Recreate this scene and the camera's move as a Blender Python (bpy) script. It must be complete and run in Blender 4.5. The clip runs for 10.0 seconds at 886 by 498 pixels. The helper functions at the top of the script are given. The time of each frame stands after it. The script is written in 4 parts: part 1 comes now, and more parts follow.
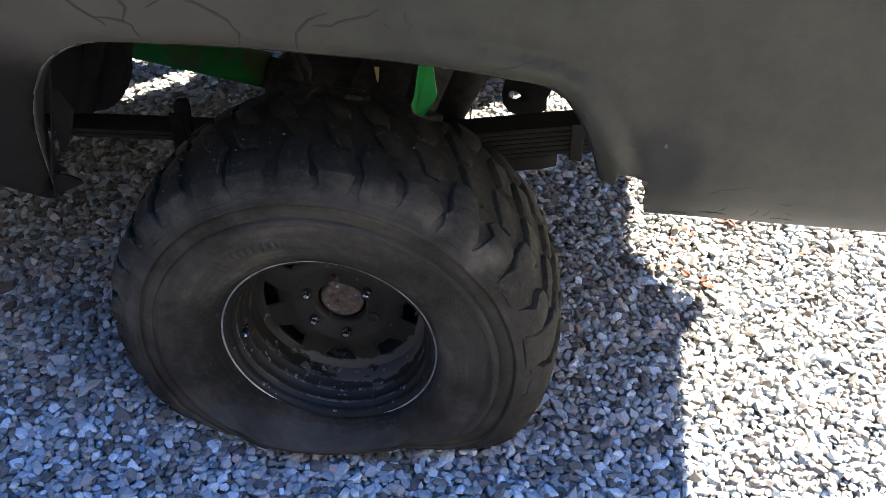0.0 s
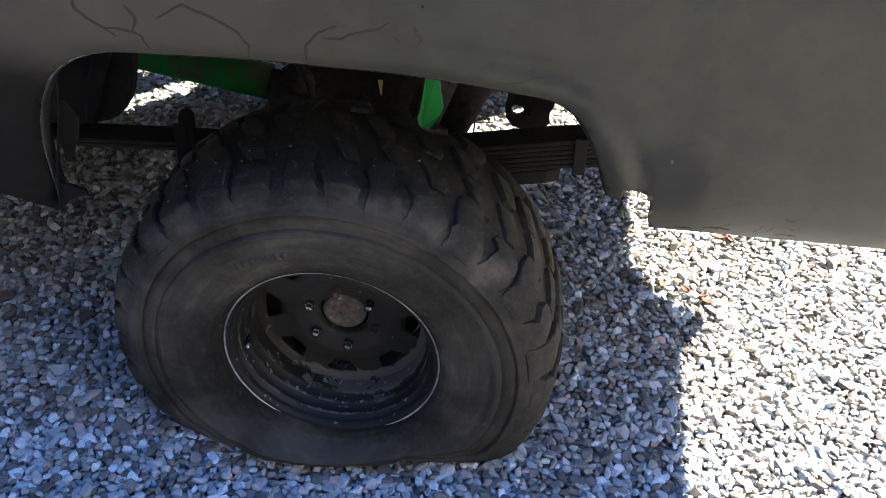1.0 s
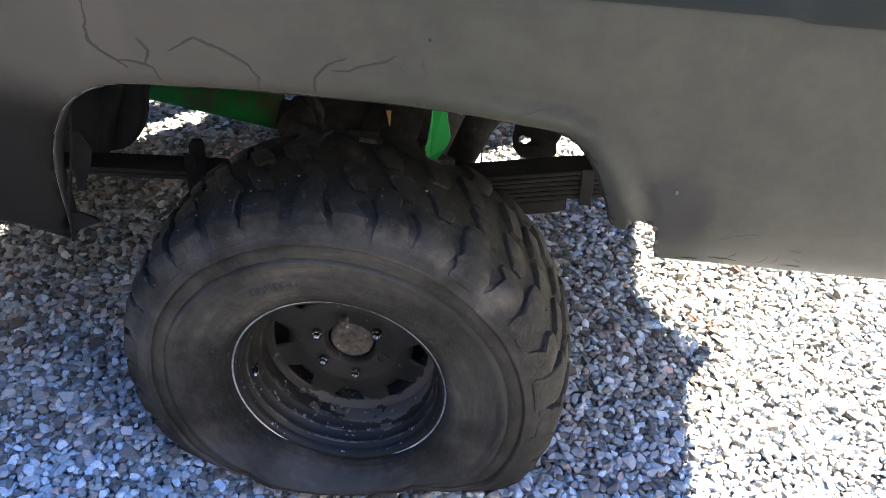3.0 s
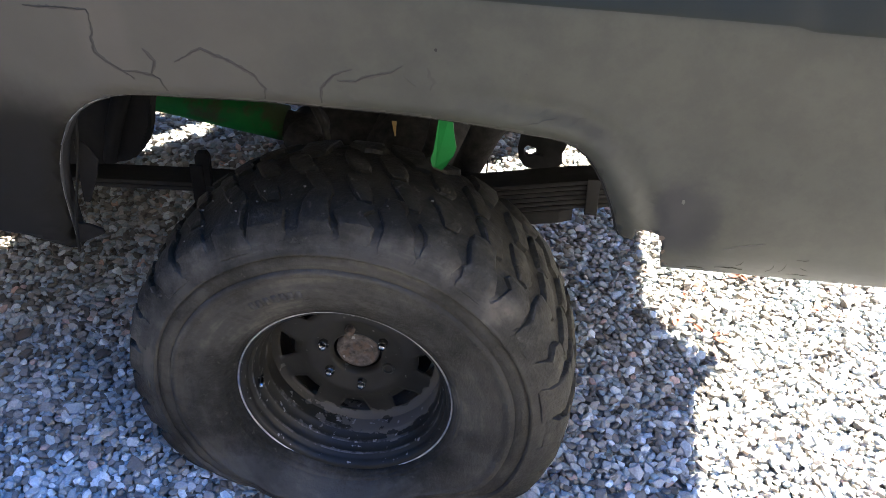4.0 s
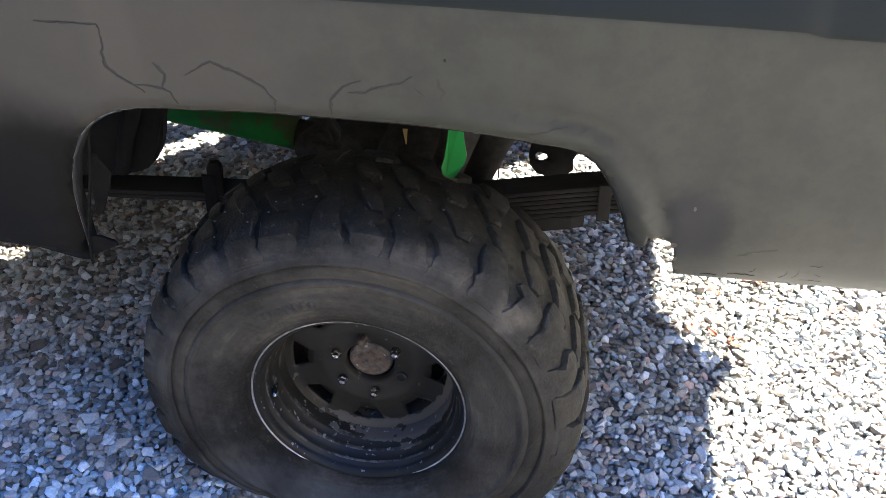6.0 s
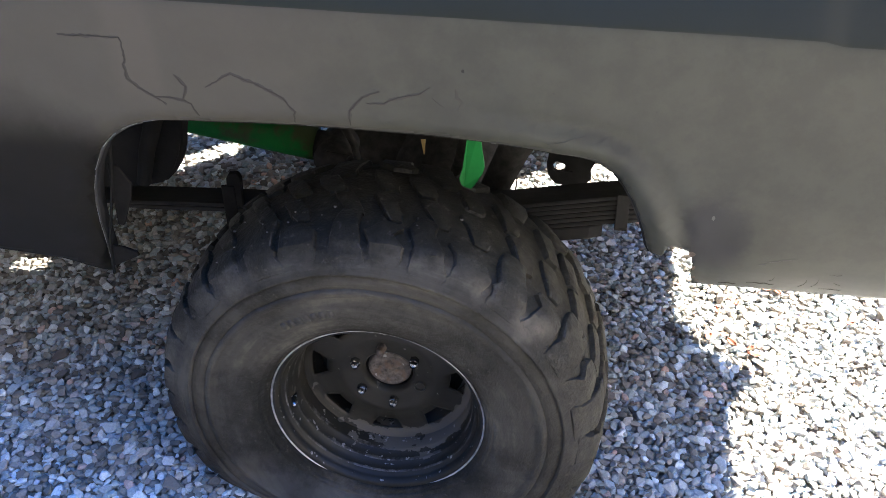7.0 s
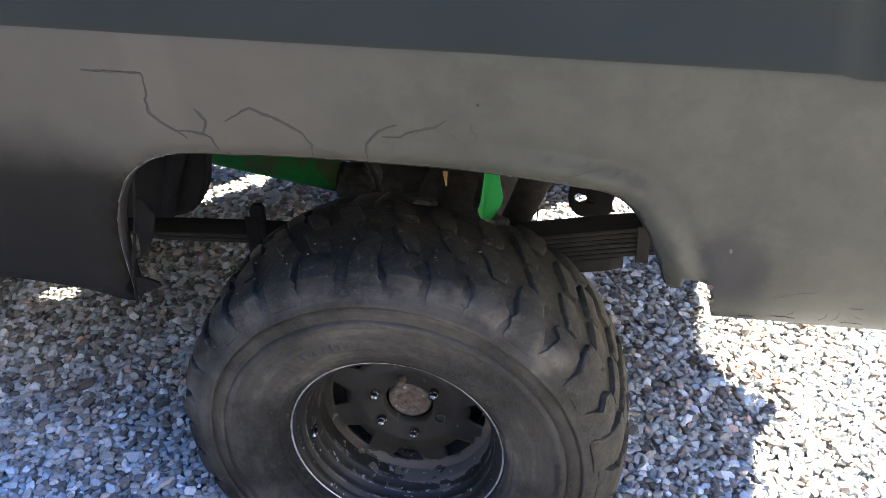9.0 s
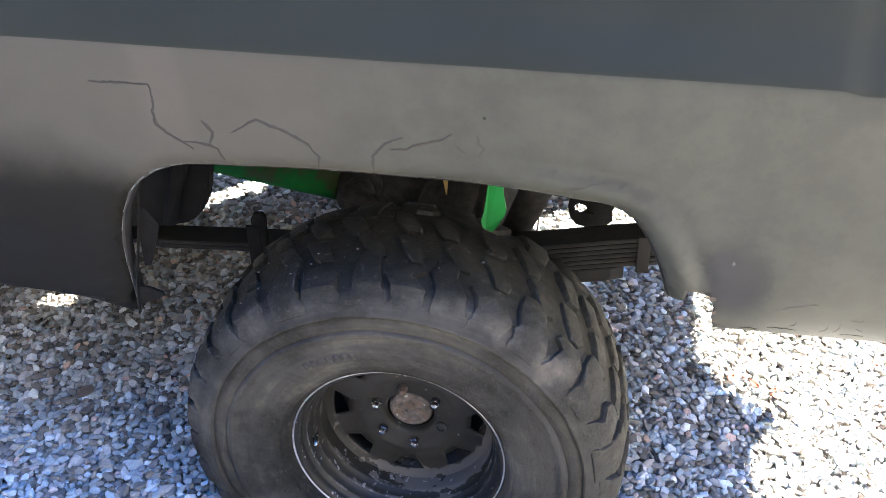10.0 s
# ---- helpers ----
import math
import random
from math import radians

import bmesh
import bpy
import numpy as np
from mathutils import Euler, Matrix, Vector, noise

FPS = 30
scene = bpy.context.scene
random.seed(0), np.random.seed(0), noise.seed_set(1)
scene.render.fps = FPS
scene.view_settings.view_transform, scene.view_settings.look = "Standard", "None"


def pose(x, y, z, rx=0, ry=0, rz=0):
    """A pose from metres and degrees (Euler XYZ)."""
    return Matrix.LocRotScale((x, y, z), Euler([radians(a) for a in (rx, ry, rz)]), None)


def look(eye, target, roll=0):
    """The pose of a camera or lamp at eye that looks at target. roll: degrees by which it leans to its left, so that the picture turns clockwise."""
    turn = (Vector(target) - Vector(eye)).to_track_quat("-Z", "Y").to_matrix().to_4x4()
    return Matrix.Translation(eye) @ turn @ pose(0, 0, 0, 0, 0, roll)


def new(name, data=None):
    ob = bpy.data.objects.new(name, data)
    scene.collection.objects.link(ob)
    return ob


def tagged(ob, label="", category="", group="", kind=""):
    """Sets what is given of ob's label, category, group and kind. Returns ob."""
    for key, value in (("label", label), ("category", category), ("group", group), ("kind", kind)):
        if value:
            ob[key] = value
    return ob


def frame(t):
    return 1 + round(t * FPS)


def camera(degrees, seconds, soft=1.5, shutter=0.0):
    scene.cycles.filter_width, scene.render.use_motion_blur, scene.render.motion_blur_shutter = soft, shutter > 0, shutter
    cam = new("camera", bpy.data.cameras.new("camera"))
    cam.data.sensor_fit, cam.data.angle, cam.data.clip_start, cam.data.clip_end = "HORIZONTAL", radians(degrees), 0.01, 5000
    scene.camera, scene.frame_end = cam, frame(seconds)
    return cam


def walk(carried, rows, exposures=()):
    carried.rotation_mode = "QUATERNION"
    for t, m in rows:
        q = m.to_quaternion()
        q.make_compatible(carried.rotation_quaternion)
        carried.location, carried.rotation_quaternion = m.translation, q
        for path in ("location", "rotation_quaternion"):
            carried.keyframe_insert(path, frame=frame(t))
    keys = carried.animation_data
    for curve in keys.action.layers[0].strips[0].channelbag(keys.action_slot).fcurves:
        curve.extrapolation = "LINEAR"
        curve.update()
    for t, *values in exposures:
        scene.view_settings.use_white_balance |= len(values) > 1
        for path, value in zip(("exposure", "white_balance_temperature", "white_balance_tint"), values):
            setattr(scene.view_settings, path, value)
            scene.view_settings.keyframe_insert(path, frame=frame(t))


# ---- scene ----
cam = camera(47.33, 10.0, soft=0.70)
PATH = [
    (0.0, pose(0.3725, -1.3587, 1.6619, 50.552, -0.787, 7.046)),
    (0.5, pose(0.3683, -1.3596, 1.6649, 50.727, -1.005, 7.143)),
    (1.0, pose(0.3509, -1.3652, 1.6645, 51.283, -1.474, 7.014)),
    (1.5, pose(0.3503, -1.3696, 1.6644, 51.856, -1.593, 7.120)),
    (2.0, pose(0.3530, -1.3696, 1.6746, 52.164, -1.553, 7.279)),
    (2.5, pose(0.3561, -1.3721, 1.6755, 52.605, -1.456, 7.463)),
    (3.8, pose(0.3534, -1.3741, 1.6724, 53.330, -1.090, 7.625)),
    (4.0, pose(0.3531, -1.3743, 1.6721, 53.499, -1.035, 7.653)),
    (4.5, pose(0.3522, -1.3710, 1.6787, 53.451, -0.822, 7.725)),
    (5.0, pose(0.3501, -1.3718, 1.6784, 53.559, -0.615, 7.765)),
    (6.3, pose(0.3592, -1.3636, 1.6820, 53.640, 0.120, 8.060)),
    (6.5, pose(0.3604, -1.3626, 1.6824, 53.724, 0.233, 8.256)),
    (7.0, pose(0.3561, -1.3720, 1.6847, 54.182, 0.596, 8.690)),
    (7.5, pose(0.3485, -1.3793, 1.6878, 54.684, 0.899, 9.045)),
    (8.0, pose(0.3560, -1.3799, 1.6892, 55.138, 1.172, 9.639)),
    (8.5, pose(0.3710, -1.3765, 1.6914, 55.515, 1.386, 10.091)),
    (9.0, pose(0.3819, -1.3688, 1.6910, 55.867, 1.565, 10.290)),
    (9.5, pose(0.3719, -1.3735, 1.6962, 56.119, 1.267, 10.173)),
    (10.0, pose(0.3587, -1.3736, 1.7072, 56.053, 1.069, 9.926)),
]
EXPOSURES = [(t, stops + 0.03, 6740, 10) for t, stops in ((0.0, 3.03), (1.0, 3.03), (1.5, 3.13), (2.0, 3.51), (2.5, 3.70), (5.0, 3.68), (6.5, 3.66), (7.0, 3.82), (7.5, 4.12), (8.0, 4.50), (8.5, 4.53), (9.0, 4.02), (9.5, 4.16), (10.0, 4.48))]
walk(cam, PATH, EXPOSURES)

# ---- daylight: low sun behind the tail of the truck, clear sky ----
SUN_EL, SUN_AZ = radians(37), radians(43)  # height; turn from +x towards +y
SUN_DIR = Vector((math.cos(SUN_EL) * math.cos(SUN_AZ), math.cos(SUN_EL) * math.sin(SUN_AZ), math.sin(SUN_EL)))
world = bpy.data.worlds.new("sky")
scene.world = world
world.use_nodes = True
sky = world.node_tree.nodes.new("ShaderNodeTexSky")
sky.sky_type, sky.sun_disc = "NISHITA", False
sky.air_density, sky.dust_density, sky.ozone_density = 1.0, 0.0, 6.0
sky.sun_elevation, sky.sun_rotation = SUN_EL, radians(90) - SUN_AZ
backing = world.node_tree.nodes["Background"]
backing.inputs["Strength"].default_value = 0.072
tint = world.node_tree.nodes.new("ShaderNodeMix")
tint.data_type, tint.blend_type = "RGBA", "MULTIPLY"
tint.inputs["Factor"].default_value, tint.inputs[7].default_value = 1.0, (0.28, 0.84, 1.42, 1)
world.node_tree.links.new(sky.outputs[0], tint.inputs[6])
world.node_tree.links.new(tint.outputs[2], backing.inputs["Color"])
sun_data = bpy.data.lights.new("sun", "SUN")
sun_data.energy, sun_data.angle, sun_data.color = 5.0, radians(0.6), (1.0, 0.94, 0.84)
sun = new("sun", sun_data)
sun.matrix_world = look(SUN_DIR * 30, (0, 0, 0))


# ---- materials ----
class Mat:
    """A node material with a few shortcuts."""

    def __init__(self, name, rough=0.5, metal=0.0, colour=(0.5, 0.5, 0.5)):
        self.m = bpy.data.materials.new(name)
        self.m.use_nodes = True
        self.t = self.m.node_tree
        self.b = self.t.nodes["Principled BSDF"]
        self.b.inputs["Roughness"].default_value = rough
        self.b.inputs["Metallic"].default_value = metal
        self.b.inputs["Base Color"].default_value = (*colour, 1)
        self.co = self.t.nodes.new("ShaderNodeTexCoord").outputs["Object"]

    def node(self, kind, **sockets):
        n = self.t.nodes.new(kind)
        for key, value in sockets.items():
            n.inputs[key.replace("_", " ")].default_value = value
        return n

    def link(self, a, b):
        self.t.links.new(a, b)

    def noise(self, scale, detail=4.0, rough=0.55, vec=None):
        n = self.node("ShaderNodeTexNoise", Scale=scale, Detail=detail, Roughness=rough)
        self.link(vec or self.co, n.inputs["Vector"])
        return n.outputs["Fac"]

    def ramp(self, fac, stops, smooth=False):
        n = self.t.nodes.new("ShaderNodeValToRGB")
        if smooth:
            n.color_ramp.interpolation = "EASE"
        while len(n.color_ramp.elements) < len(stops):
            n.color_ramp.elements.new(0.5)
        for e, (pos, col) in zip(n.color_ramp.elements, stops):
            e.position = pos
            e.color = (*col, 1) if len(col) == 3 else col
        self.link(fac, n.inputs["Fac"])
        return n.outputs["Color"]

    def mix(self, fac, a, b, kind="MIX"):
        n = self.t.nodes.new("ShaderNodeMix")
        n.data_type, n.blend_type = "RGBA", kind
        for sock, val in ((n.inputs["Factor"], fac), (n.inputs[6], a), (n.inputs[7], b)):
            if isinstance(val, (int, float)):
                sock.default_value = val
            elif isinstance(val, tuple):
                sock.default_value = (*val, 1)
            else:
                self.link(val, sock)
        return n.outputs[2]

    def math(self, op, a, b=0.0):
        n = self.t.nodes.new("ShaderNodeMath")
        n.operation = op
        for sock, val in ((n.inputs[0], a), (n.inputs[1], b)):
            if isinstance(val, (int, float)):
                sock.default_value = val
            else:
                self.link(val, sock)
        return n.outputs[0]

    def colour(self, out):
        self.link(out, self.b.inputs["Base Color"])

    def rough(self, out, lo, hi):
        n = self.node("ShaderNodeMapRange", To_Min=lo, To_Max=hi)
        self.link(out, n.inputs["Value"])
        self.link(n.outputs[0], self.b.inputs["Roughness"])

    def bump(self, fac, strength, dist):
        n = self.node("ShaderNodeBump", Strength=strength, Distance=dist)
        self.link(fac, n.inputs["Height"])
        self.link(n.outputs[0], self.b.inputs["Normal"])


def primer_paint(name, sprayed=False):
    """Warm grey primer; sprayed: with black undercoat misted over the rocker and darker round a dent."""
    m = Mat(name, 0.42)
    big, fine = m.noise(2.3, 3), m.noise(28, 5)
    base = m.ramp(big, [(0.3, (0.0354, 0.0363, 0.0274)), (0.7, (0.0468, 0.0480, 0.0362))], True)
    col = m.mix(m.math("MULTIPLY", fine, 0.35), base, (0.0370, 0.0378, 0.0298))
    blotch = m.ramp(m.noise(5.5, 4, 0.6), [(0.52, (0, 0, 0)), (0.72, (1, 1, 1))], True)
    col = m.mix(m.math("MULTIPLY", blotch, 0.42), col, (0.030, 0.0315, 0.026))
    rub = m.ramp(m.noise(13, 5, 0.7), [(0.36, (0.865, 0.86, 0.87)), (0.64, (1.125, 1.125, 1.105))], True)
    col = m.mix(0.8, col, rub, "MULTIPLY")
    specks = m.ramp(m.noise(95, 2, 0.5), [(0.745, (0, 0, 0)), (0.79, (1, 1, 1))])
    col = m.mix(m.math("MULTIPLY", specks, 0.35), col, (0.025, 0.024, 0.02))
    if sprayed:
        axes = m.t.nodes.new("ShaderNodeSeparateXYZ")
        m.link(m.co, axes.inputs[0])
        x, z = axes.outputs[0], axes.outputs[2]

        def soft(v, a, b):
            n = m.t.nodes.new("ShaderNodeMapRange")
            n.interpolation_type = "SMOOTHSTEP"
            n.inputs["From Min"].default_value, n.inputs["From Max"].default_value = a, b
            m.link(v, n.inputs["Value"])
            return n.outputs[0]

        mist = m.math("MULTIPLY", m.math("SUBTRACT", m.noise(9, 4), 0.5), 0.05)
        # filler over the arch's cab side, with brighter light painted in; ragged feathered edge
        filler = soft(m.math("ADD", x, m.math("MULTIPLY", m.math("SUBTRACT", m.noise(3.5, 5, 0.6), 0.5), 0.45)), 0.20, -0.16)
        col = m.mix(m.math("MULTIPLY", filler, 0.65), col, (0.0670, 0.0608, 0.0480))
        pale = m.math("MULTIPLY", soft(m.math("ADD", x, mist), -0.372, -0.342), soft(m.math("ADD", x, mist), -0.265, -0.292))
        pale = m.math("MULTIPLY", pale, soft(m.math("ADD", z, mist), 0.93, 1.00))
        col = m.mix(m.math("MULTIPLY", pale, 0.35), col, (0.086, 0.076, 0.060))
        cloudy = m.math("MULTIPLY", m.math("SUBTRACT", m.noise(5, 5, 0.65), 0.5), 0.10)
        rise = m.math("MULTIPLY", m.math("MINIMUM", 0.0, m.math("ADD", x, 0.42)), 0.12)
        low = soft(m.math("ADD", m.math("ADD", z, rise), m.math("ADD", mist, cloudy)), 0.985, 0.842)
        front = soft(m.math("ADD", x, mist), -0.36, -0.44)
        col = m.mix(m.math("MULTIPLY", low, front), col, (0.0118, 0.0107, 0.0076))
        # darker patches round the dent and over the arch: x, z, half width, half height, strength
        for cx, cz, rx, rz, amount in ((0.570, 0.788, 0.056, 0.080, 0.68), (0.550, 0.795, 0.026, 0.052, 0.62), (0.572, 0.728, 0.056, 0.040, 0.45), (0.375, 0.946, 0.034, 0.013, 0.28), (0.412, 0.930, 0.026, 0.014, 0.30), (0.436, 0.905, 0.018, 0.020, 0.26), (0.540, 0.835, 0.030, 0.030, 0.22)):
            du, dv = m.math("DIVIDE", m.math("SUBTRACT", x, cx), rx), m.math("DIVIDE", m.math("SUBTRACT", z, cz), rz)
            far = m.math("SQRT", m.math("ADD", m.math("MULTIPLY", du, du), m.math("MULTIPLY", dv, dv)))
            dark_patch = soft(m.math("ADD", far, m.math("ADD", m.math("MULTIPLY", mist, 15.0), m.math("MULTIPLY", m.math("SUBTRACT", m.noise(34, 4, 0.7), 0.5), 0.9))), 1.30, 0.45)
            col = m.mix(m.math("MULTIPLY", dark_patch, amount), col, (0.0150, 0.0150, 0.0165))
    m.colour(col)
    m.b.inputs["Specular IOR Level"].default_value = 0.22
    if sprayed:
        m.link(m.math("SUBTRACT", 0.22, m.math("MULTIPLY", m.math("MULTIPLY", low, front), 0.10)), m.b.inputs["Specular IOR Level"])
    m.rough(m.noise(9, 4), 0.40, 0.60)
    m.bump(m.noise(6, 3), 0.10, 0.01)
    return m.m


def gravel_mat():
    m = Mat("crushed_stone", 0.75)
    rnd = m.t.nodes.new("ShaderNodeNewGeometry").outputs["Random Per Island"]
    # brown-grey, blue-grey, neutral, pale blue, tan, light grey and a few pink stones
    tone = m.ramp(rnd, [(0.0, (0.120, 0.109, 0.094)), (0.28, (0.28, 0.256, 0.226)), (0.30, (0.28, 0.315, 0.325)), (0.52, (0.45, 0.500, 0.515)), (0.54, (0.38, 0.376, 0.360)), (0.69, (0.52, 0.512, 0.490)),
                        (0.70, (0.62, 0.662, 0.675)), (0.81, (0.80, 0.828, 0.835)), (0.82, (0.25, 0.221, 0.186)), (0.93, (0.46, 0.420, 0.370)), (0.94, (0.54, 0.556, 0.556)), (0.978, (0.66, 0.675, 0.675)),
                        (0.982, (0.56, 0.38, 0.30)), (1.0, (0.64, 0.47, 0.40))])
    grain = m.noise(190, 4, 0.7)
    m.colour(m.mix(0.75, tone, m.ramp(grain, [(0.3, (0.68, 0.68, 0.68)), (0.7, (1.30, 1.30, 1.30))]), "MULTIPLY"))
    m.rough(grain, 0.6, 0.9)
    m.bump(grain, 0.4, 0.002)
    return m.m


def bed_mat():
    m = Mat("gravel_bed", 0.9)
    vor = m.node("ShaderNodeTexVoronoi", Scale=42.0)
    m.link(m.co, vor.inputs["Vector"])
    tone = m.ramp(vor.outputs["Color"], [(0.2, (0.30, 0.29, 0.28)), (0.8, (0.56, 0.55, 0.54))])
    m.colour(m.mix(0.8, tone, m.ramp(vor.outputs["Distance"], [(0.3, (1, 1, 1)), (0.75, (0.3, 0.3, 0.3))]), "MULTIPLY"))
    m.bump(m.math("SUBTRACT", 1.0, vor.outputs["Distance"]), 0.8, 0.012)
    return m.m


DUST = ((0.306, 0.285, 0.050, 0.8), (0.217, 0.334, 0.030, 0.5), (-0.244, 0.310, 0.040, 0.4), (0.371, 0.182, 0.05, 0.5), (-0.02, -0.24, 0.17, 0.26), (-0.24, -0.20, 0.10, 0.30), (0.26, -0.17, 0.11, 0.22))  # dried mud on the tyre, and three paler spots at its foot: x, z, size, amount


def rubber_mat():
    """Black rubber; the walls are dusty, the scrubbed tread is darkened with painted-in arch shade."""
    m = Mat("dusty_rubber", 0.8)
    cloud, streak = m.noise(7, 5, 0.6), m.noise(60, 5, 0.7)
    axes = m.t.nodes.new("ShaderNodeSeparateXYZ")
    m.link(m.co, axes.inputs[0])
    x, z = axes.outputs[0], axes.outputs[2]
    rad = m.math("SQRT", m.math("ADD", m.math("MULTIPLY", x, x), m.math("MULTIPLY", z, z)))
    polar = m.t.nodes.new("ShaderNodeCombineXYZ")
    m.link(m.math("MULTIPLY", rad, 52.0), polar.inputs[0])
    m.link(m.math("MULTIPLY", m.math("ARCTAN2", x, z), 1.6), polar.inputs[1])
    m.link(m.math("MULTIPLY", axes.outputs[1], 12.0), polar.inputs[2])
    scuffs = m.noise(1.0, 5, 0.62, polar.outputs[0])
    base = m.ramp(m.math("ADD", m.math("MULTIPLY", cloud, 0.62), m.math("MULTIPLY", scuffs, 0.38)), [(0.36, (0.0240, 0.0227, 0.0194)), (0.46, (0.0350, 0.0332, 0.0280)), (0.54, (0.050, 0.0473, 0.0393)), (0.64, (0.088, 0.081, 0.064))], True)
    wall = m.mix(m.math("MULTIPLY", streak, 0.40), base, (0.032, 0.0305, 0.0257))
    edge = m.node("ShaderNodeMapRange", From_Min=-0.036, From_Max=-0.002)
    m.link(m.math("ADD", axes.outputs[1], m.math("ADD", m.math("MULTIPLY", m.math("SUBTRACT", streak, 0.5), 0.05), m.math("MULTIPLY", m.math("SUBTRACT", cloud, 0.5), -0.13))), edge.inputs["Value"])
    tread = m.ramp(streak, [(0.35, (0.0110, 0.0103, 0.0080)), (0.60, (0.0180, 0.0168, 0.0130)), (0.70, (0.060, 0.055, 0.047))])
    col = wall
    for dx, dz, size, amount in DUST:
        du, dv = m.math("SUBTRACT", axes.outputs[0], dx), m.math("SUBTRACT", axes.outputs[2], dz)
        gap = m.math("SQRT", m.math("ADD", m.math("MULTIPLY", du, du), m.math("MULTIPLY", dv, dv)))
        spot = m.node("ShaderNodeMapRange", From_Min=size, From_Max=size * 0.3)
        m.link(m.math("ADD", gap, m.math("MULTIPLY", m.math("SUBTRACT", cloud, 0.5), -0.10)), spot.inputs["Value"])
        col = m.mix(m.math("MULTIPLY", spot.outputs[0], amount), col, (0.120, 0.106, 0.084))
    # patchy dust on the tail lugs; the rest keeps arch shade in its colour
    tail = m.node("ShaderNodeMapRange", From_Min=0.14, From_Max=0.34)
    m.link(m.math("ADD", x, m.math("MULTIPLY", m.math("SUBTRACT", cloud, 0.5), 0.5)), tail.inputs["Value"])
    tread = m.mix(m.math("MULTIPLY", tail.outputs[0], 0.85), tread, m.ramp(streak, [(0.35, (0.032, 0.0298, 0.0232)), (0.65, (0.058, 0.054, 0.042))]))
    m.colour(m.mix(edge.outputs[0], col, tread))
    m.rough(streak, 0.62, 0.92)
    m.b.inputs["Specular IOR Level"].default_value = 0.15
    m.bump(m.math("ADD", m.noise(220, 3), m.math("ADD", m.math("MULTIPLY", m.noise(22, 4, 0.6), 2.5), m.math("MULTIPLY", m.math("MULTIPLY", m.noise(55, 4, 0.6), edge.outputs[0]), 4.0))), 0.45, 0.003)
    return m.m


def rim_paint():
    """Gloss black, flaked to grey primer round the foot of the dish, flecked elsewhere."""
    m = Mat("chipped_black_paint", 0.35)
    axes = m.t.nodes.new("ShaderNodeSeparateXYZ")
    m.link(m.co, axes.inputs[0])
    x, z = axes.outputs[0], axes.outputs[2]
    rad = m.math("SQRT", m.math("ADD", m.math("MULTIPLY", x, x), m.math("MULTIPLY", z, z)))
    band = m.math("SUBTRACT", 1.0, m.math("MINIMUM", 1.0, m.math("DIVIDE", m.math("ABSOLUTE", m.math("SUBTRACT", rad, 0.168)), 0.020)))
    heavy = m.math("MULTIPLY", band, m.math("ADD", 0.44, m.math("MULTIPLY", m.math("SUBTRACT", m.math("MULTIPLY", x, 1.1), z), 3.0)))
    chips = m.math("SUBTRACT", m.noise(26, 5, 0.58), m.math("MULTIPLY", m.math("GREATER_THAN", rad, 0.1765), 0.03))
    amount = m.math("ADD", chips, m.math("MULTIPLY", heavy, 0.34))
    mask = m.ramp(amount, [(0.665, (0, 0, 0)), (0.680, (1, 1, 1))])
    black = m.ramp(m.noise(15, 4), [(0.3, (0.0110, 0.0104, 0.0084)), (0.7, (0.0210, 0.0199, 0.0160))])
    # paler tone on the face of the centre, thin and cloudy
    face = m.math("MULTIPLY", m.math("LESS_THAN", rad, 0.164), m.ramp(m.noise(11, 4, 0.6), [(0.30, (0.45, 0.45, 0.45)), (0.68, (1, 1, 1))], True))
    black = m.mix(m.math("MULTIPLY", face, 0.75), black, (0.0330, 0.0318, 0.0275))
    # pale broken lines on the ridges: rubbed paint with highlights painted in
    ridges = 0.0
    for ring in (0.1905, 0.1832, 0.1762):
        ridges = m.math("ADD", m.math("LESS_THAN", m.math("ABSOLUTE", m.math("SUBTRACT", rad, ring)), 0.0009), ridges)
    worn = 0.0
    for ring in (0.2000, 0.1905, 0.1832, 0.1745):
        near = m.math("SUBTRACT", 1.0, m.math("MINIMUM", 1.0, m.math("DIVIDE", m.math("ABSOLUTE", m.math("SUBTRACT", rad, ring)), 0.0034)))
        worn = m.math("MAXIMUM", near, worn)
    flecks = m.ramp(m.math("ADD", m.noise(62, 3, 0.6), m.math("MULTIPLY", worn, 0.085)), [(0.712, (0, 0, 0)), (0.724, (1, 1, 1))])
    rubbed = m.ramp(m.noise(22, 5, 0.7), [(0.46, (0, 0, 0)), (0.60, (1, 1, 1))])
    black = m.mix(m.math("MULTIPLY", ridges, rubbed), black, (0.085, 0.082, 0.076))
    m.colour(m.mix(flecks, m.mix(mask, black, (0.088, 0.083, 0.073)), (0.20, 0.195, 0.185)))
    gloss = m.node("ShaderNodeMapRange", To_Min=0.42, To_Max=0.85)
    m.link(mask, gloss.inputs["Value"])
    m.link(gloss.outputs[0], m.b.inputs["Roughness"])
    m.b.inputs["Specular IOR Level"].default_value = 0.20
    m.bump(m.math("ADD", m.noise(90, 4), m.math("MULTIPLY", mask, -0.6)), 0.3, 0.0012)
    return m.m


def plain(name, lo, hi, scale, rough, metal=0.0, bump=0.15, gloss=0.5):
    m = Mat(name, rough, metal)
    m.b.inputs["Specular IOR Level"].default_value = gloss
    n = m.noise(scale, 5, 0.6)
    m.colour(m.ramp(n, [(0.3, lo), (0.7, hi)]))
    m.rough(n, max(0.05, rough - 0.1), min(1.0, rough + 0.12))
    m.bump(m.noise(scale * 4, 3), bump, 0.002)
    return m.m


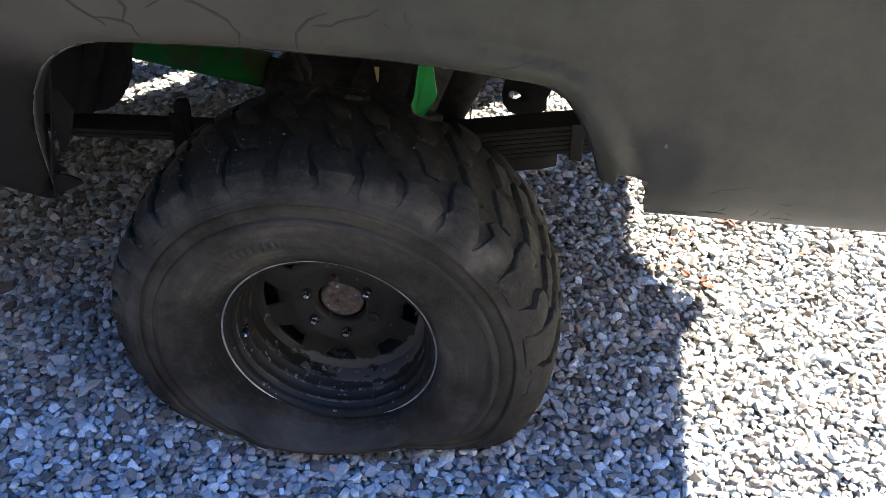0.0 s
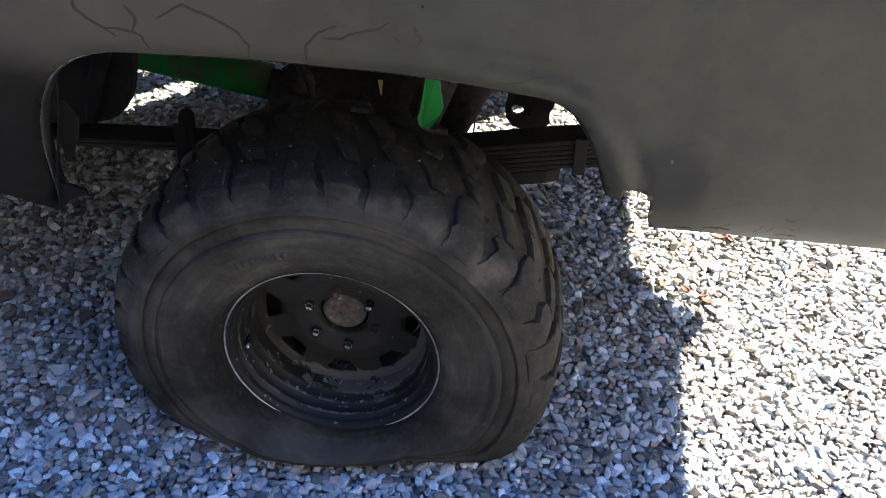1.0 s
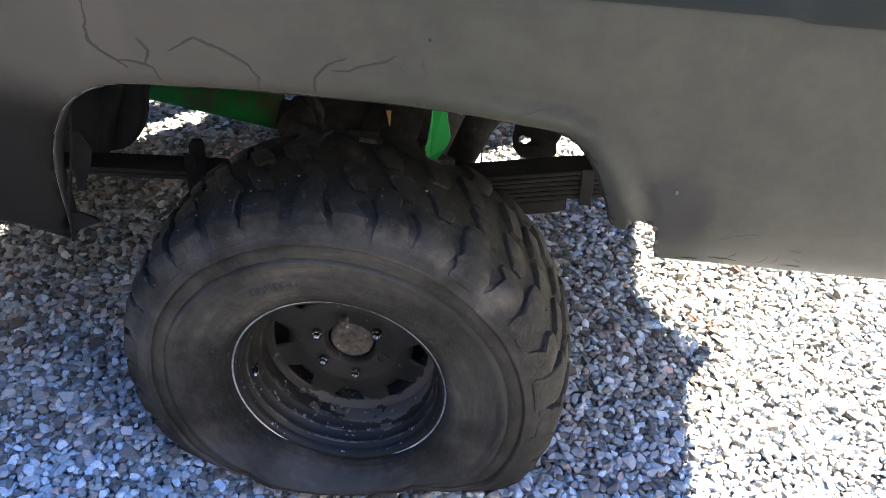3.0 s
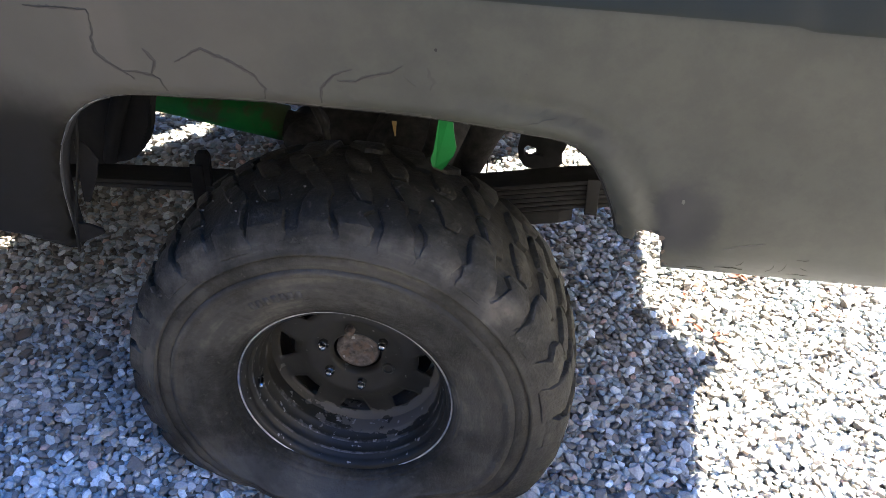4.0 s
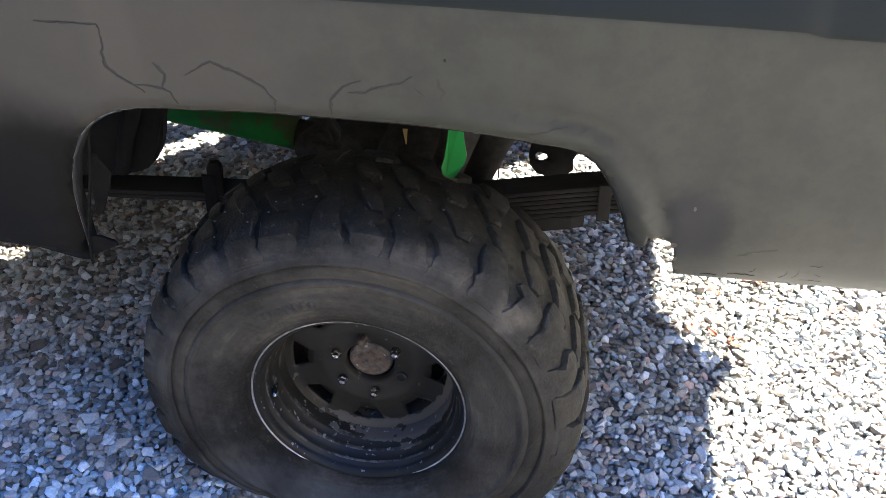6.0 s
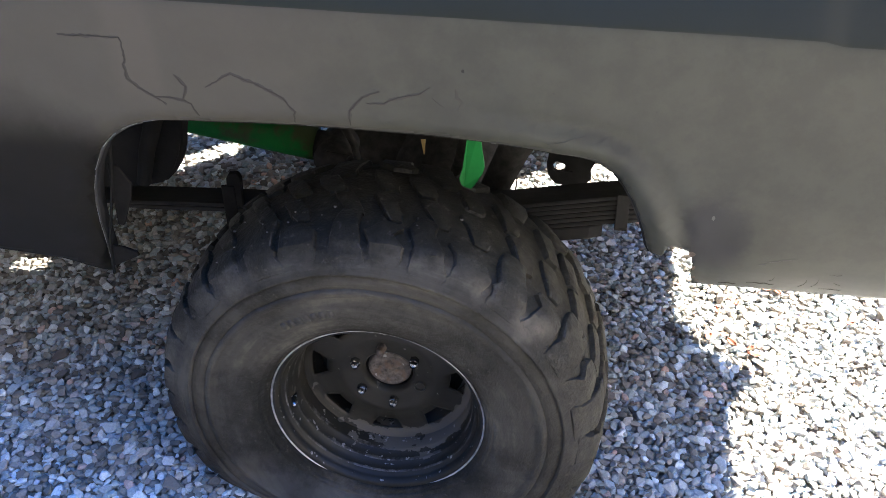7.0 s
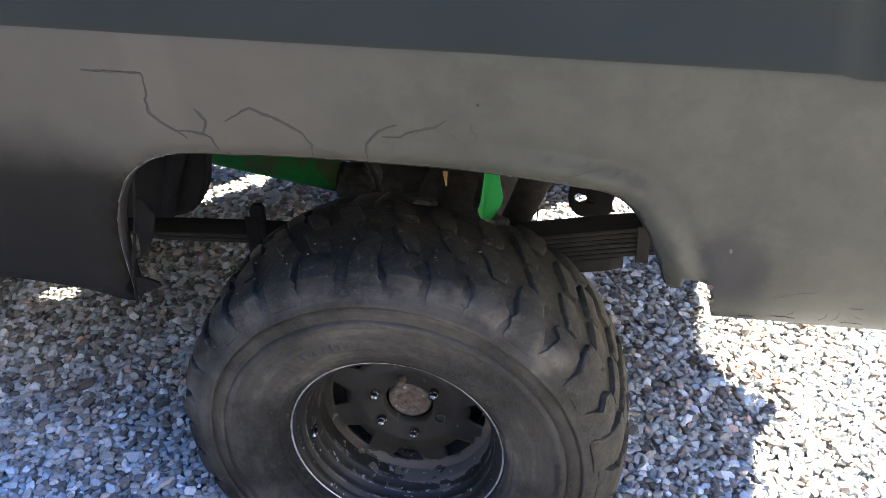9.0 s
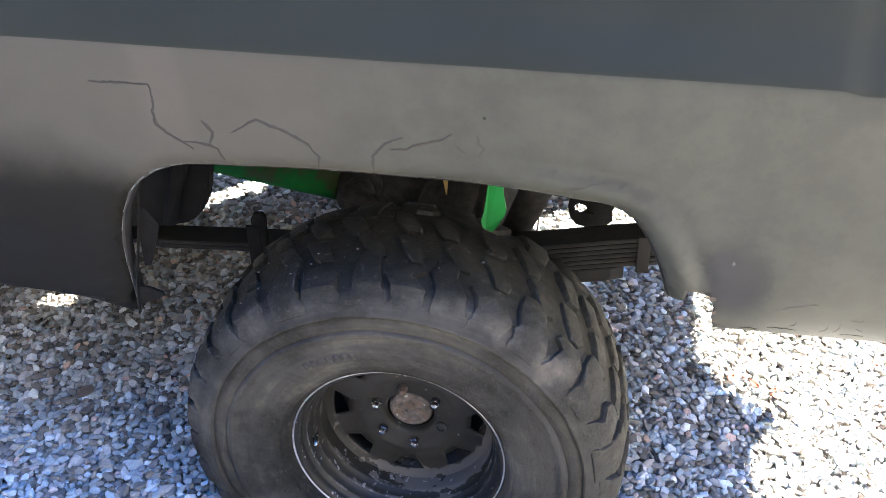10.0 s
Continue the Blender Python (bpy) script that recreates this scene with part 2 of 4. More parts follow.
def weathered_green():
    """Green enamel, rubbed through to brown rust in places."""
    m = Mat("weathered_green_enamel", 0.5)
    n = m.noise(14, 5, 0.6)
    green = m.ramp(n, [(0.3, (0.002, 0.100, 0.018)), (0.7, (0.008, 0.145, 0.028))])
    rust = m.ramp(m.math("ADD", m.noise(9, 5, 0.65), m.math("MULTIPLY", m.noise(60, 3), 0.12)), [(0.60, (0, 0, 0)), (0.70, (1, 1, 1))])
    m.colour(m.mix(m.math("MULTIPLY", rust, 0.75), green, (0.055, 0.040, 0.022)))
    m.rough(n, 0.4, 0.65)
    m.b.inputs["Specular IOR Level"].default_value = 0.2
    m.bump(m.noise(50, 3), 0.15, 0.002)
    return m.m


def rusty_hub():
    """Bare hub face, brown rust with orange patches and a few pale flakes."""
    m = Mat("rusty_hub_face", 0.85)
    grey = m.ramp(m.noise(80, 5, 0.65), [(0.34, (0.032, 0.026, 0.022)), (0.68, (0.150, 0.128, 0.108))])
    orange = m.ramp(m.noise(38, 4, 0.6), [(0.50, (0, 0, 0)), (0.62, (1, 1, 1))], True)
    flake = m.ramp(m.noise(55, 3, 0.5), [(0.66, (0, 0, 0)), (0.69, (1, 1, 1))])
    m.colour(m.mix(flake, m.mix(m.math("MULTIPLY", orange, 0.5), grey, (0.115, 0.066, 0.038)), (0.26, 0.25, 0.24)))
    m.bump(m.noise(120, 4), 0.7, 0.002)
    return m.m


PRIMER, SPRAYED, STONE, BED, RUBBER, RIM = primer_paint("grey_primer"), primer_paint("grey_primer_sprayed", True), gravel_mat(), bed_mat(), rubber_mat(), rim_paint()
RIM_EDGE = plain("worn_rim_edge", (0.16, 0.155, 0.148), (0.62, 0.60, 0.57), 38, 0.42, 0.6)
HUB = rusty_hub()
CHROME = plain("plated_nut", (0.25, 0.25, 0.26), (0.46, 0.46, 0.47), 80, 0.24, 1.0, 0.05)
RUST = plain("rusty_hub", (0.020, 0.0145, 0.012), (0.150, 0.112, 0.088), 70, 0.85, 0.1, 0.6)
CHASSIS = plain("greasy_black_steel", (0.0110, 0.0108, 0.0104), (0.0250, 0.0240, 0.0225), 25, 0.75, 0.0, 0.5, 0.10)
# darker copy of the black steel for parts inside the arch
DARK_STEEL = plain("darker_black_steel", (0.0055, 0.0054, 0.0052), (0.0130, 0.0125, 0.0117), 25, 0.8, 0.0, 0.5, 0.10)
DUSTY = plain("dusty_axle_steel", (0.0140, 0.0136, 0.0130), (0.046, 0.043, 0.039), 38, 0.85, 0.0, 0.8, 0.1)
LEAF = plain("dusty_spring_steel", (0.0105, 0.0101, 0.0093), (0.0215, 0.0205, 0.0186), 30, 0.75, 0.0, 0.3, 0.2)
GREEN = plain("green_enamel", (0.0015, 0.085, 0.014), (0.003, 0.120, 0.022), 18, 0.55, 0.0, 0.15, 0.12)
GREEN_DULL = weathered_green()
SCUFF = plain("scuffed_rubber", (0.014, 0.0132, 0.0105), (0.075, 0.070, 0.060), 70, 0.75, 0.0, 0.3, 0.2)
CHIPPED = plain("chipped_pale_primer", (0.048, 0.047, 0.042), (0.066, 0.064, 0.057), 90, 0.7)
BEAD = plain("rubbed_edge_primer", (0.022, 0.021, 0.019), (0.050, 0.048, 0.043), 55, 0.6, 0.0, 0.4, 0.3)
EDGE = plain("worn_grey_edge", (0.10, 0.10, 0.10), (0.30, 0.30, 0.29), 200, 0.5, 0.3)
CRACK_FAINT = plain("faint_filler_crack", (0.031, 0.0292, 0.0236), (0.039, 0.0372, 0.0300), 60, 0.8, 0.0, 0.15, 0.2)
SMUDGE = plain("smudged_primer", (0.040, 0.0392, 0.0316), (0.0455, 0.0446, 0.0361), 60, 0.7, 0.0, 0.1, 0.2)
CRACK = plain("dark_filler_crack", (0.0215, 0.0206, 0.0168), (0.0325, 0.031, 0.025), 60, 0.8, 0.0, 0.15, 0.2)
GRIT = plain("pale_grit", (0.07, 0.068, 0.064), (0.20, 0.195, 0.185), 90, 0.8)
# tone raised so the unseen bed floor bounces sunlight onto the gravel
BOUNCE_STEEL = plain("pale_bounce_steel", (0.10, 0.098, 0.094), (0.20, 0.196, 0.188), 12, 0.7, 0.0, 0.3)
YELLOW = plain("yellow_tag_plastic", (0.55, 0.36, 0.12), (0.65, 0.45, 0.18), 60, 0.5)
BROWN_STONE = plain("brown_stone", (0.09, 0.075, 0.06), (0.16, 0.135, 0.11), 40, 0.8, 0.0, 0.4)
LEAF_DRY = plain("dry_leaf", (0.12, 0.026, 0.012), (0.20, 0.060, 0.022), 60, 0.7)
SLATE = plain("slate_paint", (0.0185, 0.0198, 0.0125), (0.0225, 0.0240, 0.0152), 4, 0.45, 0.0, 0.05, 0.25)
# dark and beige for added unseen walls that block sky and bounce sun
SKY_BLOCK = plain("sky_block_dark", (0.022, 0.020, 0.017), (0.040, 0.036, 0.030), 6, 0.9)
BOUNCE_BEIGE = plain("sun_bounce_beige", (0.31, 0.277, 0.230), (0.38, 0.342, 0.286), 3, 0.9)


# ---- mesh helpers ----
def finish(name, bm, material, parent=None, label="", smooth=True, at=None):
    me = bpy.data.meshes.new(name)
    bmesh.ops.recalc_face_normals(bm, faces=bm.faces)
    bm.to_mesh(me)
    bm.free()
    me.materials.append(material)
    if smooth:
        me.polygons.foreach_set("use_smooth", [True] * len(me.polygons))
    ob = new(name, me)
    if at is not None:
        ob.matrix_basis = at
    if parent is not None:
        ob.parent = parent
    if label:
        tagged(ob, label)
    return ob


def part(name, bm, material, parent, label="", smooth=True, at=None):
    return finish(name, bm, material, parent, label, smooth, at)


def box(bm, lo, hi, bevel=0.0, m=None):
    """A box from corner to corner, with bevelled edges."""
    size = [b - a for a, b in zip(lo, hi)]
    mid = [(a + b) / 2 for a, b in zip(lo, hi)]
    made = bmesh.ops.create_cube(bm, size=1, matrix=(m or Matrix()) @ Matrix.LocRotScale(mid, None, size))
    if bevel:
        edges = {e for v in made["verts"] for e in v.link_edges}
        bmesh.ops.bevel(bm, geom=list(edges), offset=bevel, segments=2, affect="EDGES", profile=0.6)


def tube(bm, path, radius, sides=14, caps=True):
    """A round tube along a path; radius is a number or one for each point."""
    path = [Vector(p) for p in path]
    rad = radius if isinstance(radius, (list, tuple)) else [radius] * len(path)
    rings = []
    for i, p in enumerate(path):
        d = (path[min(i + 1, len(path) - 1)] - path[max(i - 1, 0)]).normalized()
        u = d.orthogonal().normalized() if i == 0 else (u - d * u.dot(d)).normalized()
        w = d.cross(u)
        rings.append([bm.verts.new(p + (u * math.cos(a) + w * math.sin(a)) * rad[i]) for a in [2 * math.pi * k / sides for k in range(sides)]])
    for a, b in zip(rings, rings[1:]):
        for k in range(sides):
            bm.faces.new((a[k], a[(k + 1) % sides], b[(k + 1) % sides], b[k]))
    if caps:
        bm.faces.new(rings[0])
        bm.faces.new(rings[-1])


def lathe(bm, profile, segs, place, close=True):
    """Turn a profile of (r, y) round the axle; place(angle, r, y) gives the point."""
    rings = [[bm.verts.new(place(2 * math.pi * k / segs, r, y)) for r, y in profile] for k in range(segs)]
    for k in range(segs):
        a, b = rings[k], rings[(k + 1) % segs]
        for i in range(len(profile) - 1):
            bm.faces.new((a[i], a[i + 1], b[i + 1], b[i]))
    return rings


def prism(bm, outline, y0, y1):
    """An upright plate: an outline of (x, z), from y0 to y1."""
    a = [bm.verts.new((x, y0, z)) for x, z in outline]
    b = [bm.verts.new((x, y1, z)) for x, z in outline]
    bm.faces.new(a)
    bm.faces.new(list(reversed(b)))
    for i in range(len(a)):
        j = (i + 1) % len(a)
        bm.faces.new((a[i], b[i], b[j], a[j]))


def sstep(a, b, v):
    t = min(1.0, max(0.0, (v - a) / (b - a)))
    return t * t * (3 - 2 * t)


# ---- the ground: one sheet to the horizon, crushed stone where the camera looks ----
bm = bmesh.new()
bmesh.ops.create_grid(bm, x_segments=40, y_segments=40, size=400)
ground = tagged(finish("ground", bm, BED, at=pose(0, 0, -0.024)), "grey crushed-stone driveway reaching into the distance", "ground", kind="structure")


def stone_shapes(rng, corners, count):
    """Crushed stones: hulls of a ball of corners broken flat by a few planes, with worn edges between the faces."""
    out = []
    for _ in range(count):
        n = corners + int(rng.integers(0, 5))
        k = np.arange(n)
        z = 1 - 2 * (k + 0.5) / n
        turn = 2.39996 * k + rng.normal(0, 0.25, n)
        r = np.sqrt(1 - z * z)
        p = np.stack([r * np.cos(turn), r * np.sin(turn), z], 1) * rng.uniform(0.92, 1.06, (n, 1))
        for i in range(7):
            d = np.array((0, 0, 1 - 2 * i)) + rng.normal(0, 0.15, 3) if i < 2 else rng.normal(size=3)
            d /= np.linalg.norm(d)
            p -= np.outer(np.clip(p @ d - rng.uniform(0.42, 0.74), 0, None), d)
        p += rng.normal(0, 0.006, p.shape)
        b = bmesh.new()
        for co in p:
            b.verts.new(co)
        hull = bmesh.ops.convex_hull(b, input=b.verts[:])
        bmesh.ops.delete(b, geom=list({v for v in hull["geom_interior"] if isinstance(v, bmesh.types.BMVert)}), context="VERTS")
        b.verts.index_update()
        out.append((np.array([x.co[:] for x in b.verts]), np.array([[x.index for x in face.verts] for face in b.faces])))
        b.free()
    return out


def gravel():
    rng = np.random.default_rng(7)
    fine, coarse = stone_shapes(rng, 15, 48), stone_shapes(rng, 11, 24)
    verts, faces, base = [], [], 0
    # three layers of stones; the upper ones lie flatter and leave dark gaps
    for layer in range(3):
        step = (0.0210, 0.0186, 0.0192)[layer]
        shapes = fine if layer else coarse
        for gx in np.arange(-1.75, 1.80, step):
            for row, gy in enumerate(np.arange(-0.62, 2.20, step)):
                px, py = gx + step * 0.5 * ((row + layer) % 2) + rng.uniform(-0.0050, 0.0050), gy + rng.uniform(-0.0050, 0.0050)
                v, f = shapes[rng.integers(len(shapes))]
                size = np.exp(rng.normal(math.log(0.0107), 0.24))
                sc = size * np.array([rng.uniform(1.04, 1.50), rng.uniform(0.82, 1.06), rng.uniform(0.62, 0.92)])
                rot = np.array(Euler((rng.normal(0, 0.22), rng.normal(0, 0.22), rng.uniform(0, 6.28))).to_matrix())
                pz = (rng.normal(-0.0190, 0.0016), rng.normal(-0.0095, 0.0018), rng.normal(-0.0010, 0.0018))[layer]
                verts.append((v * sc) @ rot.T + (px, py, pz))
                faces.append(f + base)
                base += len(v)
    v, f = np.concatenate(verts), np.concatenate(faces)
    me = bpy.data.meshes.new("gravel")
    me.vertices.add(len(v))
    me.vertices.foreach_set("co", v.ravel())
    me.loops.add(f.size)
    me.loops.foreach_set("vertex_index", f.ravel().astype(np.int32))
    me.polygons.add(len(f))
    me.polygons.foreach_set("loop_start", np.arange(0, f.size, 3, dtype=np.int32))
    me.polygons.foreach_set("use_smooth", np.zeros(len(f), dtype=bool))
    me.update(calc_edges=True)
    me.materials.append(STONE)
    return tagged(new("gravel", me), "loose grey crushed stone, bluish with a few pink pieces", "gravel", kind="stuff")


gravel()

# ---- the truck ----
truck = tagged(new("truck"), "lifted pickup truck in grey primer with a flat rear tyre", "truck")
AXLE_Z = 0.27

# outline of the wheel opening, from its foot at the cab side over the top to the torn notch
ARCH = [(-0.509, 0.529), (-0.498, 0.602), (-0.489, 0.668), (-0.48, 0.715), (-0.468, 0.758), (-0.45, 0.805), (-0.422, 0.855), (-0.408, 0.872),
        (-0.395, 0.885), (-0.379, 0.897), (-0.363, 0.906), (-0.338, 0.916), (-0.312, 0.921), (-0.263, 0.924), (-0.218, 0.925), (-0.151, 0.928), (-0.085, 0.93),
        (0.003, 0.929), (0.098, 0.927), (0.15, 0.925), (0.201, 0.921), (0.261, 0.915), (0.321, 0.908), (0.346, 0.906), (0.372, 0.901), (0.392, 0.893),
        (0.408, 0.881), (0.425, 0.858), (0.439, 0.833), (0.452, 0.8), (0.462, 0.77), (0.47, 0.736), (0.477, 0.72)]
NOTCH = [(0.484, 0.720), (0.496, 0.726), (0.500, 0.750), (0.512, 0.752), (0.523, 0.748), (0.535, 0.742), (0.541, 0.730), (0.546, 0.708), (0.546, 0.685), (0.556, 0.636)]
TAIL_X = 1.25


def arch_gap(x, z):
    """Distance to the wheel opening's edge."""
    best = 9.0
    for (ax, az), (bx, bz) in zip(ARCH, ARCH[1:]):
        dx, dz = bx - ax, bz - az
        t = min(1, max(0, ((x - ax) * dx + (z - az) * dz) / (dx * dx + dz * dz)))
        best = min(best, math.hypot(x - ax - t * dx, z - az - t * dz))
    return best


CREASE = 1.1315


def crease_z(x):
    """Height of the crease along the bodyside."""
    return CREASE - 0.012 * x - 0.006 * sstep(0.655, 0.69, x)


def body_y(x, z):
    """How far the bodyside stands out at (x, z)."""
    crease = crease_z(x)
    y = -0.076 + 0.016 * sstep(crease, 0.90, z) if z < crease else -0.076
    u = z - crease
    y += 0.5 * (u + math.sqrt(u * u + 0.000012)) * 0.45 - 0.02 * sstep(0.05, 0.25, u)
    d_left, d_right = max(0.0, 0.895 - z), max(0.0, 0.87 - z)
    left = 0.30 * max(0.0, math.sqrt(d_left * d_left + 0.0006) - 0.0245)
    right = 0.060 * (d_right / 0.215) ** 2
    w = sstep(-0.25, 0.25, x)
    y += left * (1 - w) + right * w
    y += 0.007 * w * (max(0.0, 0.712 - z) / 0.057) ** 2
    g = arch_gap(x, z)
    y += 0.016 * max(0.0, 1 - g / 0.03) ** 2
    if x > 0.2:
        y += (0.0055 * math.exp(-((g - 0.058) / 0.010) ** 2) - 0.003 * math.exp(-((g - 0.032) / 0.016) ** 2)) * sstep(0.16, 0.34, x) * sstep(0.72, 0.80, z)
    y += 0.005 * math.exp(-(((x - 0.575) / 0.05) ** 2 + ((z - 0.785) / 0.05) ** 2))
    y += 0.0025 * noise.noise((x * 4, z * 4, 0.3)) + 0.001 * noise.noise((x * 14, z * 14, 2.3))
    return y


def bodyside(parent):
    outline = [(-1.25, 0.59), (-0.77, 0.582), (-0.67, 0.576), (-0.59, 0.568), (-0.535, 0.548)] + ARCH + NOTCH + [(0.556 + 0.0131 * i, 0.636 + random.uniform(-0.0016, 0.0014)) for i in range(1, 31)] + [(TAIL_X, 0.636), (TAIL_X, 1.46), (-1.25, 1.46)]
    bm = bmesh.new()
    vs = [bm.verts.new((x, 0, z)) for x, z in outline]
    es = [bm.edges.new((vs[i], vs[(i + 1) % len(vs)])) for i in range(len(vs))]
    bmesh.ops.triangle_fill(bm, edges=es, use_beauty=True, use_dissolve=False)
    level = list(np.arange(0.56, 1.03, 0.014)) + list(np.arange(1.04, 1.105, 0.02)) + list(np.arange(1.117, 1.150, 0.0032)) + list(np.arange(1.16, 1.21, 0.012)) + list(np.arange(1.22, 1.44, 0.04))
    upright = list(np.arange(-1.2, -0.51, 0.04)) + list(np.arange(-0.5, 0.79, 0.014)) + list(np.arange(0.80, 1.23, 0.04))
    cuts = [((x, 0, 0), (1, 0, 0)) for x in upright] + [((0, 0, z), (0.012 * sstep(0.95, 1.05, z), 0, 1)) for z in level + [CREASE]]
    for co, no in cuts:
        bmesh.ops.bisect_plane(bm, geom=bm.verts[:] + bm.edges[:] + bm.faces[:], dist=1e-5, plane_co=co, plane_no=no)
    above = [f for f in bm.faces if f.calc_center_median().z + 0.012 * f.calc_center_median().x > CREASE]
    for f in above:
        f.material_index = 1
    for v in bm.verts:
        v.co.z -= 0.006 * sstep(0.655, 0.69, v.co.x) * max(0.0, 1 - abs(v.co.z + 0.012 * v.co.x - CREASE) / 0.05)
    for v in bm.verts:
        v.co.y = body_y(v.co.x, v.co.z)
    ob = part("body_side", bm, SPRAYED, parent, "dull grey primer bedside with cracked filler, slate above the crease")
    ob.data.materials.append(SLATE)
    thick = ob.modifiers.new("sheet", "SOLIDIFY")
    thick.thickness, thick.offset = 0.003, -1.0
    return ob


side = bodyside(truck)


def arch_flange(parent):
    """The turned-in edge of the wheel opening."""
    bm = bmesh.new()
    rows = []
    for x, z in ARCH:
        y = body_y(x, z)
        cz = 0.62 - z
        n = math.hypot(x, cz) or 1
        inx, inz = -x / n * 0.004, cz / n * 0.004
        rows.append([bm.verts.new(p) for p in ((x, y - 0.001, z), (x + inx, y + 0.004, z + inz), (x + inx, y + 0.028, z + inz), (x, y + 0.028, z), (x - inx, y + 0.006, z - inz))])
    for a, b in zip(rows, rows[1:]):
        for i in range(4):
            bm.faces.new((a[i], a[i + 1], b[i + 1], b[i]))
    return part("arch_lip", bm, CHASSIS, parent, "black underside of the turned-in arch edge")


arch_flange(side)


def bare_edge(i0, u0, i1, u1, parent):
    """A worn bright run along the arch edge, between two places on its outline."""
    pts = []
    for i in range(i0, i1 + 1):
        (ax, az), (bx, bz) = ARCH[i], ARCH[i + 1]
        lo, hi = (u0 if i == i0 else 0.0), (u1 if i == i1 else 1.0)
        pts += [(ax + (bx - ax) * u, az + (bz - az) * u) for u in (lo, (lo + hi) / 2, hi)]
    bm = bmesh.new()
    tube(bm, [(x, body_y(x, z) - 0.0008, z) for x, z in pts], [random.uniform(0.0003, 0.0008) for _ in pts], 6)
    return part("bare_edge", bm, EDGE, parent, "bright bare metal on the arch edge")


def arch_bead(parent):
    """The rounded edge of the sheet down the cab side of the opening, rubbed grey."""
    pts = [(x, body_y(x, z) + 0.002, z) for x, z in ARCH[:12]]
    bm = bmesh.new()
    tube(bm, pts, [0.0030 + 0.0008 * math.sin(2.3 * i) for i in range(len(pts))], 10)
    return part("arch_bead", bm, BEAD, parent, "rubbed grey rolled edge of the wheel arch")


arch_bead(side)

for run in ((0, 0.1, 4, 0.7), (5, 0.0, 8, 0.6), (8, 0.8, 10, 0.7), (11, 0.1, 11, 0.9), (16, 0.2, 16, 0.35), (20, 0.3, 20, 0.42)):
    bare_edge(*run, side)


def crack(points, parent, width=0.0011, faint=0):
    """A hairline in the filler: a thin wandering strip just proud of the paint."""
    fine = []
    for (ax, az), (bx, bz) in zip(points, points[1:]):
        n = max(2, int(math.hypot(bx - ax, bz - az) / 0.006))
        fine += [(ax + (bx - ax) * i / n, az + (bz - az) * i / n) for i in range(n)]
    fine.append(points[-1])
    bm = bmesh.new()
    rows = []
    for i, (x, z) in enumerate(fine):
        x, z = x + random.uniform(-0.0012, 0.0012), z + random.uniform(-0.0012, 0.0012)
        ax, az = fine[max(i - 1, 0)]
        bx, bz = fine[min(i + 1, len(fine) - 1)]
        n = math.hypot(bx - ax, bz - az) or 1
        w = width * random.uniform(0.5, 1.3) * (0.35 + 0.65 * math.sin(math.pi * min(0.97, max(0.03, i / (len(fine) - 1)))))
        ox, oz = -(bz - az) / n * w, (bx - ax) / n * w
        y = body_y(x, z) - (0.0008 if faint == 2 else 0.0013)
        rows.append([bm.verts.new((x + k * ox, y + (0.0006 if k else 0), z + k * oz)) for k in (-1, 0, 1)])
    for a, b in zip(rows, rows[1:]):
        bm.faces.new((a[0], a[1], b[1], b[0]))
        bm.faces.new((a[1], a[2], b[2], b[1]))
    return part("crack", bm, (CRACK, CRACK_FAINT, SMUDGE)[faint], parent, ("hairline crack in the body filler", "hairline crack in the body filler", "faint smudge on the primer")[faint])


def crack_run(points, width, faint):
    """A crack with the smudge along it."""
    crack(points, side, width * 2.2, 2)
    crack(points, side, width, faint)


crack_run([(-0.428, 1.071), (-0.392, 1.0712), (-0.365, 1.072), (-0.332, 1.072), (-0.330, 1.064)], 0.0011, 0)
crack_run([(-0.330, 1.064), (-0.331, 1.035), (-0.335, 1.028), (-0.335, 1.003), (-0.320, 0.988), (-0.297, 0.972), (-0.281, 0.960)], 0.0013, 1)
crack_run([(-0.297, 0.973), (-0.275, 0.973), (-0.252, 0.969), (-0.240, 0.963), (-0.234, 0.942)], 0.0013, 1)
crack_run([(-0.259, 1.014), (-0.252, 1.006), (-0.244, 0.994), (-0.252, 0.970)], 0.0014, 1)
crack_run([(-0.212, 0.995), (-0.188, 1.011), (-0.170, 1.022), (-0.149, 1.013), (-0.129, 1.005), (-0.106, 0.992), (-0.095, 0.985), (-0.078, 0.962), (-0.083, 0.938)], 0.0013, 1)
crack_run([(0.006, 0.941), (0.008, 0.970), (0.018, 0.983), (0.028, 0.994), (0.042, 1.002), (0.056, 1.007)], 0.0013, 1)
crack_run([(0.034, 0.985), (0.061, 0.987), (0.071, 0.994), (0.093, 1.000), (0.113, 1.006), (0.131, 1.018)], 0.0013, 1)
crack([(0.132, 0.999), (0.150, 0.985)], side, 0.0020, 2)
crack([(0.168, 1.019), (0.170, 1.004), (0.177, 0.995), (0.171, 0.979)], side, 0.0030, 2)

def finish_scratch(points, width):
    """A pale scratch through the primer."""
    ob = crack(points, side, width, 2)
    ob.data.materials[0] = CHIPPED
    return tagged(ob, "pale scratch in the primer")


